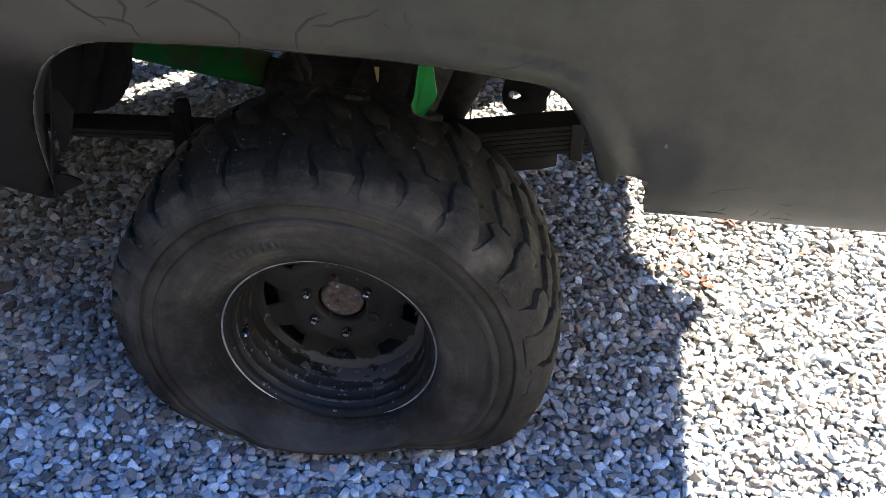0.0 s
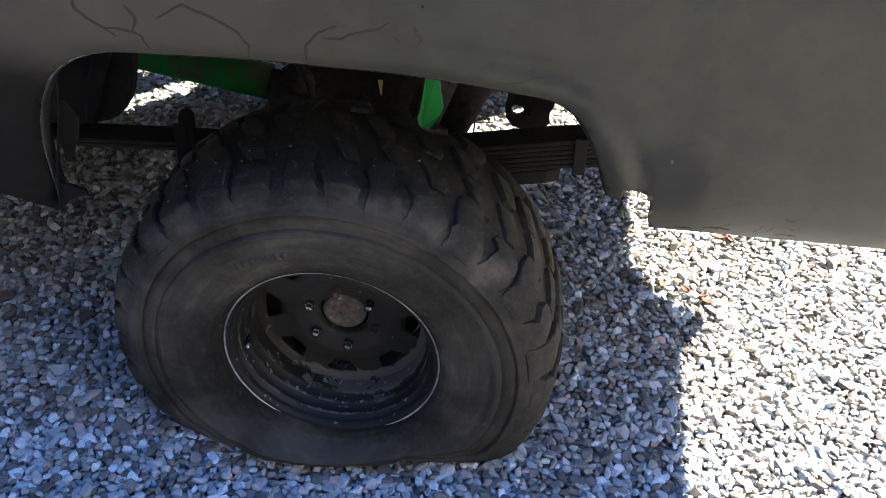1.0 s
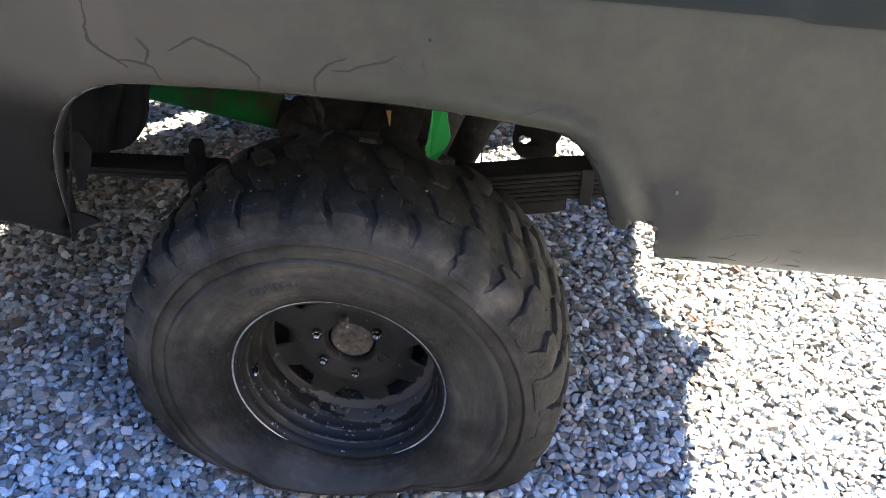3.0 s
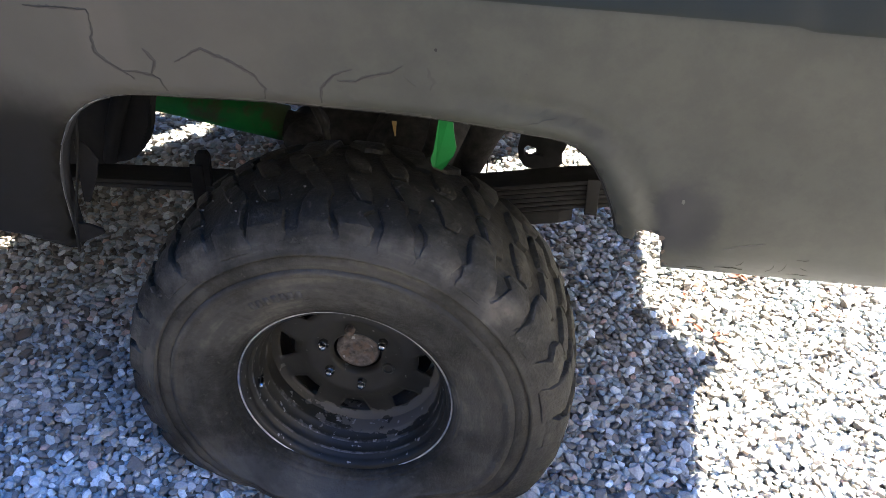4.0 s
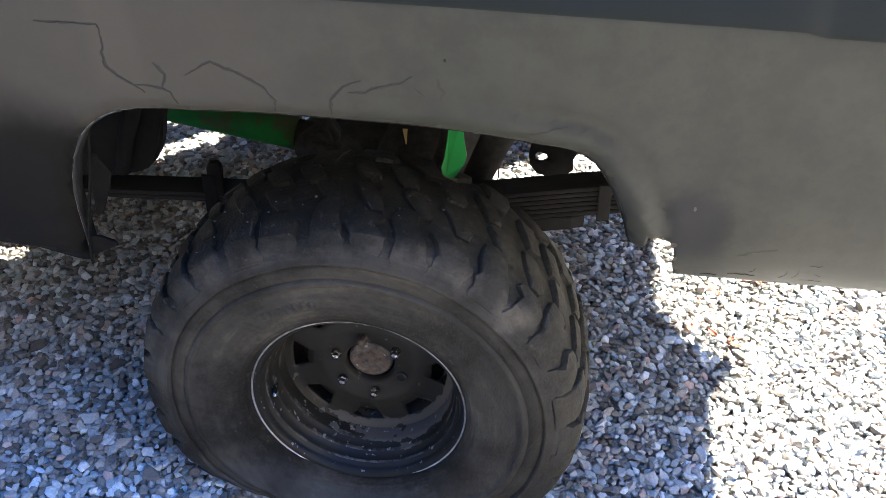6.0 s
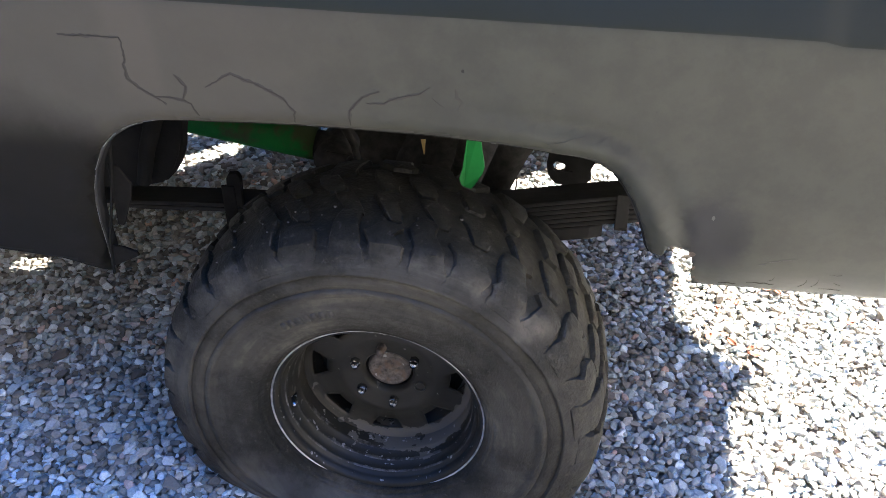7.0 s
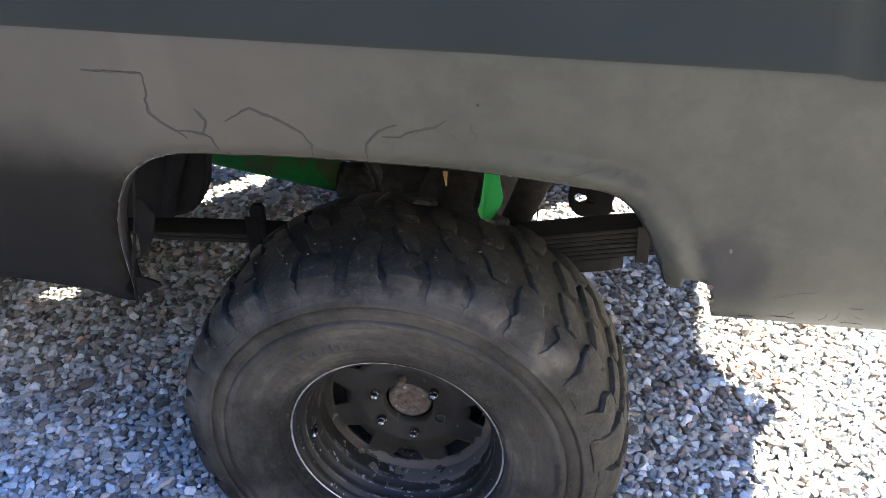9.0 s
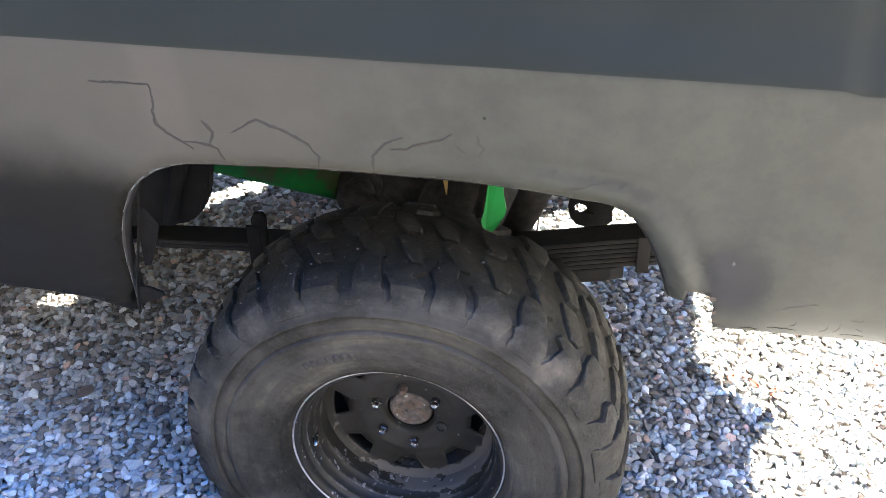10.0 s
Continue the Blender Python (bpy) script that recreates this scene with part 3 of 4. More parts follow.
# scuffs, nicks and a small hole
SCUFFS = (([(0.305, 0.933), (0.324, 0.940), (0.358, 0.951)], 0.0012, 2),
          ([(0.756, 0.713), (0.767, 0.711), (0.775, 0.714)], 0.0008, 2), ([(0.768, 0.689), (0.781, 0.681)], 0.0010, 2),
          ([(0.670, 0.677), (0.677, 0.681), (0.679, 0.693)], 0.0009, 2),
          ([(0.722, 0.664), (0.727, 0.675), (0.728, 0.692)], 0.0012, 2), ([(0.741, 0.668), (0.746, 0.682), (0.744, 0.699)], 0.0009, 2), ([(0.640, 0.664), (0.668, 0.667), (0.684, 0.663)], 0.0011, 1),
          ([(0.755, 0.662), (0.772, 0.665), (0.790, 0.661)], 0.0011, 1), ([(0.596, 0.652), (0.612, 0.655), (0.626, 0.652)], 0.0014, 1))
HOLE, CHIP = (0.179, 1.049), (0.561, 0.820)
for pts, w, shade in SCUFFS:
    crack(pts, side, w, shade)
for pts, w in (([(0.652, 0.730), (0.672, 0.737), (0.700, 0.745)], 0.0009), ([(0.640, 0.722), (0.658, 0.727)], 0.0007)):
    finish_scratch(pts, w)


def paint_spot(x, z, r, tall, parent, material, name, label):
    """A small uneven chip or hole in the paint, a thin disc on the panel."""
    bm = bmesh.new()
    ring = [bm.verts.new((x + r * random.uniform(0.6, 1.2) * math.cos(a), 0, z + r * tall * random.uniform(0.6, 1.3) * math.sin(a))) for a in [k * math.pi / 5 for k in range(10)]]
    mid = bm.verts.new((x, 0, z))
    for k in range(10):
        bm.faces.new((mid, ring[k], ring[(k + 1) % 10]))
    for v in bm.verts:
        v.co.y = body_y(v.co.x, v.co.z) - 0.0012
    return part(name, bm, material, parent, label)


paint_spot(*HOLE, 0.0028, 1.0, side, CHASSIS, "rust_hole", "small dark rust hole")
paint_spot(*CHIP, 0.0028, 1.7, side, CHIPPED, "paint_chip", "pale paint chip beside the dent")
for x, z, r, tall in ((0.541, 0.737, 0.0050, 1.3), (0.5485, 0.700, 0.0032, 2.4), (0.553, 0.668, 0.0034, 1.6), (0.561, 0.657, 0.0045, 0.6), (0.506, 0.753, 0.0030, 0.9), (0.522, 0.750, 0.0032, 0.8)):
    paint_spot(x, z, r, tall, side, RUST, "rust_patch", "ragged brown rust on the notch edge")

# ---- wheel ----
R_RIM, R_OUT = 0.207, 0.445


def on_rim(a, r, y):
    return (r * math.sin(a), y, -r * math.cos(a))


def on_tyre(a, r, y):
    """A point of the tyre, sagged flat on the ground; a is 0 straight down."""
    c = math.cos(a)
    q = min(6.0, ((AXLE_Z - 0.010) / c - R_RIM) / (R_OUT - R_RIM)) if c > 0.05 else 6.0
    k = -math.log(math.exp(-8) + math.exp(-8 * q)) / 8
    u = max(0.0, min(1.0, (r - R_RIM) / (R_OUT - R_RIM)))
    rr = R_RIM + (r - R_RIM) * k
    side_sign = -1 if y < 0.125 else 1
    # the slack wall swells most behind the foot of the wheel, and folds at both ends of the contact
    bulge = (1 - k) * 0.050 * (1 - 0.9 * math.sin(a)) * math.sin(math.pi * u ** 1.2)
    turn = math.atan2(math.sin(a), c)
    fold = 0.0
    for at, lean, depth in ((-0.70, 0.22, 0.0065), (-0.52, 0.30, -0.0040), (0.60, -0.25, 0.0055), (0.84, -0.30, -0.0035)):
        fold += depth * math.exp(-((turn - at - lean * (u - 0.6)) / 0.055) ** 2) * sstep(0.30, 0.62, u)
    edge = min(1.0, abs(y - 0.125) / 0.105)
    wob = 0.0026 * noise.noise((rr * math.sin(a) * 9, 3.1, rr * c * 9)) + 0.0014 * noise.noise((rr * math.sin(a) * 30, 1.7, rr * c * 30))
    return (rr * math.sin(a), y + side_sign * (bulge - fold) * edge + wob * edge * min(1.0, max(0.0, (r - 0.215) * 40)), -rr * c)


# half of the casing under the lugs: way along it, radius, depth
CARCASS = [(0.000, 0.3690, -0.0340), (0.020, 0.3880, -0.0285), (0.040, 0.4040, -0.0165), (0.058, 0.4150, -0.0020), (0.081, 0.4235, 0.0215), (0.112, 0.4283, 0.0550), (0.148, 0.4310, 0.0900), (0.183, 0.4315, 0.1250)]


def tyre(parent):
    outer = [(0.207, 0.012), (0.214, 0.000), (0.2195, -0.0095), (0.2215, -0.0085), (0.2235, -0.0125), (0.2300, -0.0180), (0.2315, -0.0170), (0.2335, -0.0200), (0.240, -0.022), (0.262, -0.028), (0.285, -0.032), (0.305, -0.034), (0.318, -0.0330), (0.3205, -0.0362),
             (0.3335, -0.0358), (0.3345, -0.0322), (0.3358, -0.0322), (0.3368, -0.0335), (0.350, -0.0315), (0.3605, -0.0305), (0.3615, -0.0288), (0.3635, -0.0288), (0.3655, -0.0355)] + [(r, y) for _, r, y in CARCASS]
    prof = outer + [(r, 0.25 - y) for r, y in reversed(outer[:-1])]
    bm = bmesh.new()
    lathe(bm, prof, 240, on_tyre)
    # raised maker's mark on the wall, as plain bars
    for i in range(7):
        a = math.pi + radians(13 + 3.3 * i)
        low = [bm.verts.new(on_tyre(a + da, r, -0.029)) for da, r in ((-0.019, 0.269), (0.019, 0.269), (0.019, 0.289), (-0.019, 0.289))]
        top = [bm.verts.new(on_tyre(a + da, r, -0.0338)) for da, r in ((-0.016, 0.271), (0.016, 0.271), (0.016, 0.287), (-0.016, 0.287))]
        bm.faces.new(top)
        for k in range(4):
            bm.faces.new((low[k], low[(k + 1) % 4], top[(k + 1) % 4], top[k]))
    return part("tyre", bm, RUBBER, parent, "worn mud-terrain tyre, flat and sagging on the gravel")


def on_carcass(a, s, h, far_side):
    """A point h above the casing, s along it from the shoulder."""
    for (s0, r0, y0), (s1, r1, y1) in zip(CARCASS, CARCASS[1:]):
        if s <= s1 or s1 == CARCASS[-1][0]:
            k = (s - s0) / (s1 - s0)
            n = Vector((y1 - y0, r0 - r1)).normalized()
            r, y = r0 + (r1 - r0) * k + n[0] * h, y0 + (y1 - y0) * k + n[1] * h
            return on_tyre(a, r, 0.25 - y if far_side else y)


PITCHES = 33


def lug(a0, stations, far_side, rng, parent):
    """One tread lug with worn round edges; a station is way along the casing, side way, half width, height."""
    bm = bmesh.new()
    rows = []
    flip = -1 if far_side else 1
    for st, shift, half, h in stations:
        st += rng.uniform(-0.002, 0.002)
        half *= rng.uniform(0.90, 1.08)
        mid = a0 + flip * shift + rng.uniform(-0.006, 0.006)
        cut = min(0.0034, 0.45 * h) / 0.43
        across = ((-1.10, 0, -0.004), (-1.02, 0, 0.45 * h), (-1.0, 0.15, 0.80 * h), (-1.0, 0.9, 0.98 * h), (0, 0, h * 1.03), (1.0, -0.9, 0.98 * h), (1.0, -0.15, 0.80 * h), (1.02, 0, 0.45 * h), (1.10, 0, -0.004))
        rows.append([bm.verts.new(on_carcass(mid + u * half + v * cut, st, hh, far_side)) for u, v, hh in across])
    for p, q in zip(rows, rows[1:]):
        for n in range(8):
            face = bm.faces.new((p[n], p[n + 1], q[n + 1], q[n]))
            if n in (2, 5) and rng.random() < 0.15:
                face.material_index = 1
    bm.faces.new(rows[0])
    end = bm.faces.new(list(reversed(rows[-1])))
    if rng.random() < 0.2:
        end.material_index = 1
    for v in bm.verts:
        v.co += Vector((rng.uniform(-1, 1), rng.uniform(-1, 1), rng.uniform(-1, 1))) * 0.0011
    ob = part("tread_lug", bm, RUBBER, parent)
    ob.data.set_sharp_from_angle(angle=radians(38))
    ob.data.materials.append(SCUFF)


def tread_lugs(parent):
    """Long and short shoulder lugs by turns, wrapping down the wall, and a broken row along the middle; one object each."""
    rng = random.Random(5)
    for far_side in (False, True):
        for i in range(PITCHES):
            a0 = 2 * math.pi * (i + 0.45 * far_side) / PITCHES + rng.uniform(-0.014, 0.014)
            w = math.pi / PITCHES
            wear = rng.uniform(0.70, 1.04)
            skew = rng.uniform(-0.03, 0.03)
            w *= rng.uniform(0.84, 1.10)
            hook = rng.choice((-1, 1)) * rng.uniform(0.010, 0.040)
            if i % 2:
                run = [(0.016, -0.014, 1.00, 0.0008), (0.024, -0.010, 0.97, 0.0030), (0.036, -0.006, 0.93, 0.0044), (0.0445, 0.000, 0.88, 0.0066), (0.0530, 0.004, 0.84, 0.0110), (0.062, 0.006, 0.80, 0.0138), (0.090, 0.026 + skew, 0.70, 0.0128), (0.114, 0.046 + skew + hook, 0.60, 0.0122), (0.124, 0.054 + skew + hook, 0.44, 0.0095)]
            else:
                run = [(0.026, 0.012, 0.93, 0.0006), (0.036, 0.008, 0.90, 0.0034), (0.0470, 0.004, 0.85, 0.0084), (0.056, 0.004, 0.82, 0.0126), (0.074, 0.016 + skew, 0.74, 0.0132), (0.088, 0.024 + skew + hook, 0.64, 0.0128), (0.096, 0.030 + skew + hook, 0.46, 0.0098)]
            lug(a0, [(st, shift, half * w, h * wear) for st, shift, half, h in run], far_side, rng, parent)
            mid = [(0.112, -0.045, 0.32, 0.008), (0.122, -0.034, 0.46, 0.0125), (0.150, 0.000, 0.52, 0.0130), (0.172, 0.030, 0.46, 0.0125), (0.180, 0.036, 0.36, 0.009)]
            if i % 2 == 0:
                mid = [(st - 0.006, shift + 0.02, half * 0.9, h) for st, shift, half, h in mid]
            lug(a0 + 0.02, [(st, shift, half * w, h * wear) for st, shift, half, h in mid], far_side, rng, parent)


def caught_pebbles(parent):
    """Pale grit wedged between the lugs over the top of the tyre."""
    rng = random.Random(23)
    for _ in range(14):
        bm = bmesh.new()
        bmesh.ops.create_icosphere(bm, subdivisions=1, radius=1)
        size = rng.uniform(0.0012, 0.0030)
        centre = Vector(on_carcass(math.pi + rng.uniform(-0.75, 0.75), rng.uniform(0.075, 0.165), rng.uniform(0.006, 0.0150), False))
        for v in bm.verts:
            v.co = centre + Vector((v.co.x * 1.3, v.co.y, v.co.z * 0.8)) * size * rng.uniform(0.75, 1.15)
        part("grit", bm, GRIT, parent, "pale grit caught in the tread", smooth=False)


def wheel_disc(bm, segs=128):
    """The dished steel centre with eight hand holes, front and back skins."""
    rows_r = [(0.050, 0.132), (0.053, 0.123), (0.058, 0.120), (0.084, 0.119), (0.090, 0.1150), (0.104, 0.1145), (0.112, 0.1180), (0.128, 0.118), (0.144, 0.1195), (0.160, 0.1205), (0.168, 0.117), (0.1745, 0.110)]

    def hole(a, i):
        d = (math.degrees(a) + 2) % 45
        d = min(d, 45 - d)
        return 7 <= i < 9 and d < 11.5

    def spread(a, r):
        """Widen the holes outwards, so that the spokes between them keep their breadth."""
        d = (math.degrees(a) + 2 + 22.5) % 45 - 22.5
        e = float(np.interp(r, (0.112, 0.128, 0.144, 0.160, 0.168), (8.0, 8.5, 11.0, 13.0, 11.5)))
        to = d * e / 11.5 if abs(d) < 11.5 else math.copysign(e + (abs(d) - 11.5) * (22.5 - e) / 11.0, d)
        return a + radians(to - d)

    grid = [[bm.verts.new(on_rim(spread(2 * math.pi * k / segs, r), r, y)) for r, y in rows_r] for k in range(segs)]
    back = [[bm.verts.new(on_rim(spread(2 * math.pi * k / segs, r), r, y + 0.006)) for r, y in rows_r] for k in range(segs)]
    n = len(rows_r) - 1
    open_cell = [[hole(2 * math.pi * (k + 0.5) / segs, i) for i in range(n)] for k in range(segs)]
    for k in range(segs):
        j = (k + 1) % segs
        for i in range(n):
            if open_cell[k][i]:
                for (p, q), nb in (((grid[k][i], grid[k][i + 1]), open_cell[k - 1][i]), ((grid[j][i], grid[j][i + 1]), open_cell[j][i])):
                    if not nb:
                        kk = k if p is grid[k][i] else j
                        bm.faces.new((p, q, back[kk][i + 1], back[kk][i]))
                for row, beside in ((i, i - 1), (i + 1, i + 1)):
                    if not open_cell[k][beside]:
                        bm.faces.new((grid[k][row], grid[j][row], back[j][row], back[k][row]))
            else:
                bm.faces.new((grid[k][i], grid[k][i + 1], grid[j][i + 1], grid[j][i]))
                bm.faces.new((back[k][i], back[j][i], back[j][i + 1], back[k][i + 1]))


def wheel(parent, at):
    bm = bmesh.new()
    barrel = [(0.210, 0.012), (0.2125, 0.006), (0.2105, 0.002), (0.2065, 0.002), (0.201, 0.008), (0.198, 0.017), (0.1965, 0.024), (0.191, 0.027), (0.1895, 0.032), (0.1885, 0.048), (0.184, 0.051), (0.1825, 0.056),
              (0.1815, 0.070), (0.177, 0.074), (0.1755, 0.080), (0.1745, 0.112), (0.172, 0.16), (0.176, 0.215), (0.195, 0.238), (0.208, 0.245)]
    lathe(bm, barrel, 128, on_rim)
    wheel_disc(bm)
    rim = part("wheel", bm, RIM, parent, "black steel wheel with chipped paint", at=at)
    bm = bmesh.new()
    edge = [(0.2124, 0.005), (0.2127, 0.0012), (0.2117, 0.0000), (0.2100, 0.0002), (0.2091, 0.002)]
    lathe(bm, edge, 160, on_rim)
    part("rim_edge", bm, RIM_EDGE, rim, "bare shiny edge of the rim")
    tyre(rim)
    tread_lugs(rim)
    caught_pebbles(rim)
    bm = bmesh.new()
    hub = [(0.0, 0.130), (0.010, 0.130), (0.012, 0.134), (0.030, 0.135), (0.034, 0.131), (0.042, 0.132), (0.045, 0.137), (0.045, 0.19)]
    lathe(bm, hub, 40, on_rim)
    part("hub", bm, HUB, rim, "rusty bare axle hub")
    bm = bmesh.new()
    lathe(bm, [(0.044, 0.165), (0.150, 0.165), (0.155, 0.170), (0.155, 0.25), (0.05, 0.26)], 48, on_rim)
    part("brake_drum", bm, DUSTY, rim)
    for i in range(6):
        a = radians(8 + 60 * i)
        gone = i == 1
        bm = bmesh.new()
        if gone:
            shape = ((0.0128, 0.001, 0), (0.0128, -0.0035, 0), (0.0118, -0.0045, 0), (0.0102, -0.0045, 0), (0.0094, -0.0035, 0), (0.0094, 0.004, 0), (0.0010, 0.004, 0))
        else:
            shape = ((0.0104, 0.0, 1), (0.0104, -0.0105, 1), (0.0092, -0.0122, 1), (0.0080, -0.0126, 0), (0.0079, -0.0168, 0), (0.0068, -0.0196, 0), (0.0040, -0.0212, 0), (0.0010, -0.0218, 0))
        last = None
        for r, y, six in shape:
            ring = [bm.verts.new((r * math.cos(k * math.pi / 12) * (math.cos(math.pi / 6) / math.cos((k * math.pi / 12) % (math.pi / 3) - math.pi / 6) if six else 1), y, r * math.sin(k * math.pi / 12) * (math.cos(math.pi / 6) / math.cos((k * math.pi / 12) % (math.pi / 3) - math.pi / 6) if six else 1))) for k in range(24)]
            if last:
                for k in range(24):
                    bm.faces.new((last[k], last[(k + 1) % 24], ring[(k + 1) % 24], ring[k]))
            last = ring
        bm.faces.new(last)
        x, y, z = on_rim(a, 0.071, 0.119)
        part("lug_nut", bm, BEAD if gone else HUB if i == 3 else CHROME, rim, "open stud hole with a rubbed rim" if gone else "rusted lug nut" if i == 3 else "plated acorn lug nut", smooth=False, at=pose(x, y, z, 0, random.uniform(0, 60), 0))
    bm = bmesh.new()
    x, y, z = on_rim(radians(-82), 0.187, 0.052)
    tube(bm, [(x, y + 0.01, z), (x + 0.006, y - 0.012, z), (x + 0.010, y - 0.026, z)], [0.006, 0.0055, 0.004], 10)
    part("valve_stem", bm, CHROME, rim, "short tyre valve")
    return rim


wheel(truck, pose(0, 0, AXLE_Z))


def far_wheel(parent, at):
    """The wheel across the axle, sharing the meshes."""
    src = [o for o in parent.children if o.name == "wheel"][0]
    far = src.copy()
    scene.collection.objects.link(far)
    far.matrix_basis = at
    for o in src.children:
        c = o.copy()
        scene.collection.objects.link(c)
        c.parent = far
    return far


FAR_Y = 1.92
# far wheel, shifted along to set the edge of a sun strip
far_wheel(truck, pose(0.10, FAR_Y, AXLE_Z, 0, 0, 180))
far_wheel(truck, pose(-3.55, 0.0, AXLE_Z))
far_wheel(truck, pose(-3.55, FAR_Y, AXLE_Z, 0, 0, 180))


# ---- axle, springs and brackets ----
def axle(parent):
    bm = bmesh.new()
    prof = [(0.18, 0.045), (0.5, 0.045), (0.72, 0.05), (0.80, 0.09), (0.86, 0.135), (0.96, 0.155), (1.06, 0.135), (1.12, 0.09), (1.20, 0.05), (1.42, 0.045), (1.74, 0.045)]
    tube(bm, [(0, y, AXLE_Z) for y, _ in prof], [r for _, r in prof], 24)
    tube(bm, [(-0.05, 0.96, AXLE_Z + 0.02), (-0.22, 0.96, AXLE_Z + 0.04), (-0.30, 0.96, AXLE_Z + 0.05)], [0.10, 0.07, 0.05], 18)
    return part("axle", bm, DUSTY, parent, "greasy black rear axle with differential")


axle(truck)


def spring_z(x):
    """Top of the main leaf along the truck."""
    xs = [-0.80, -0.60, -0.42, -0.10, 0.20, 0.42, 0.62]
    zs = [0.452, 0.463, 0.472, 0.485, 0.520, 0.563, 0.590]
    return float(np.interp(x, xs, zs))


def leaf_spring(parent, y0, y1):
    leaves = [(-0.80, 0.64, 0.010), (-0.66, 0.60, 0.010), (-0.40, 0.56, 0.010), (-0.36, 0.54, 0.010), (-0.32, 0.53, 0.010), (-0.28, 0.50, 0.010), (-0.24, 0.41, 0.032)]
    top, first = 0.0, None
    for xa, xb, th in leaves:
        bm = bmesh.new()
        rows = []
        n = 24
        for i in range(n + 1):
            x = xa + (xb - xa) * i / n
            z = spring_z(x) - top
            pin = 0.006 if i in (0, n) else 0.0
            rows.append([bm.verts.new(p) for p in ((x, y0 + 0.002 + pin, z), (x, y0 + pin, z - 0.003), (x, y0 + pin, z - th + 0.003), (x, y0 + 0.002 + pin, z - th), (x, y1 - pin, z - th), (x, y1 - pin, z))])
        for a, b in zip(rows, rows[1:]):
            for k in range(6):
                bm.faces.new((a[k], a[(k + 1) % 6], b[(k + 1) % 6], b[k]))
        bm.faces.new(rows[0])
        bm.faces.new(rows[-1])
        top += th + 0.0015
        if first is None:
            first = part("leaf_spring", bm, LEAF, parent, "dusty multi-leaf steel spring", smooth=False)
        else:
            part("leaf", bm, LEAF, first, smooth=False)
    for x, up, drop, w in ((0.447, 0.006, 0.075, 0.026), (-0.395, 0.050, 0.045, 0.030)):
        bm = bmesh.new()
        z = spring_z(x)
        box(bm, (x - w / 2, y0 - 0.006, z - drop), (x + w / 2, y0 - 0.0005, z + up), 0.002)
        box(bm, (x - w / 2, y0 - 0.006, z - drop - 0.006), (x + w / 2, y1 + 0.006, z - drop), 0.002)
        part("spring_clamp", bm, LEAF if x > 0 else DARK_STEEL, first, smooth=False)
    bm = bmesh.new()
    prism(bm, [(-0.399, 0.470), (-0.397, 0.540), (-0.390, 0.553), (-0.370, 0.556), (-0.364, 0.546), (-0.366, 0.470)], y0 - 0.004, y0 + 0.010)
    bmesh.ops.bevel(bm, geom=bm.edges[:], offset=0.002, segments=1, affect="EDGES")
    part("clamp_tab", bm, DARK_STEEL, first, smooth=False)
    bm = bmesh.new()
    box(bm, (-0.07, y0, AXLE_Z + 0.03), (0.07, y1, spring_z(0) - 0.10), 0.004)
    part("lift_block", bm, DUSTY, first, smooth=False)
    return first


leaf_spring(truck, 0.388, 0.452)
leaf_spring(truck, 1.468, 1.532)

bm = bmesh.new()
prism(bm, [(-0.80, 0.50), (-0.605, 0.512), (-0.525, 0.533), (-0.494, 0.565), (-0.474, 0.610), (-0.462, 0.68), (-0.455, 0.80), (-0.80, 0.80)], 0.36, 0.40)
bmesh.ops.bevel(bm, geom=bm.edges[:], offset=0.008, segments=2, affect="EDGES")
part("spring_hanger", bm, DARK_STEEL, truck, "black steel spring hanger", smooth=False)

bm = bmesh.new()
tube(bm, [(-0.80, 0.7, 0.532), (-0.60, 0.7, 0.508), (-0.45, 0.7, 0.486), (-0.285, 0.7, 0.459)], [0.036, 0.039, 0.042, 0.043], 24)
part("traction_bar", bm, GREEN_DULL, truck, "green painted steel traction bar")
bm = bmesh.new()
tube(bm, [(-0.290, 0.7, 0.459), (-0.25, 0.7, 0.450)], [0.034, 0.036], 20)
tube(bm, [(-0.235, 0.65, 0.440), (-0.235, 0.75, 0.440)], [0.046, 0.046], 22)
part("bar_bushing", bm, DUSTY, truck, "black bushing at the end of the traction bar")
bm = bmesh.new()
prism(bm, [(-0.25, 0.47), (-0.17, 0.46), (-0.06, 0.36), (-0.06, 0.28), (-0.20, 0.36), (-0.27, 0.41)], 0.645, 0.658)
bmesh.ops.bevel(bm, geom=bm.edges[:], offset=0.003, segments=2, affect="EDGES")
part("axle_bracket", bm, DUSTY, truck, "black plate between traction bar and axle", smooth=False)
for x in (-0.055, 0.055):
    for y in (0.380, 0.460):
        bm = bmesh.new()
        tube(bm, [(x, y, 0.20), (x, y, 0.40), (x, y, 0.515), (x, 0.42 + (y - 0.42) * 0.7, 0.530), (x, 0.42, 0.534)], 0.0075, 10)
        part("u_bolt", bm, DUSTY, truck)
bm = bmesh.new()
prism(bm, [(0.160, 0.840), (0.179, 0.841), (0.184, 0.791), (0.189, 0.762), (0.185, 0.748), (0.174, 0.730), (0.166, 0.719), (0.153, 0.721), (0.148, 0.727), (0.145, 0.741), (0.150, 0.757), (0.152, 0.775), (0.157, 0.789)], 0.138, 0.150)
for v in bm.verts:
    if v.co.y < 0.145:
        v.co.y += 0.0035 * math.sin(v.co.x * 210)
bmesh.ops.triangulate(bm, faces=bm.faces[:])
part("green_bracket", bm, GREEN, truck, "bright green painted steel bracket", smooth=False)

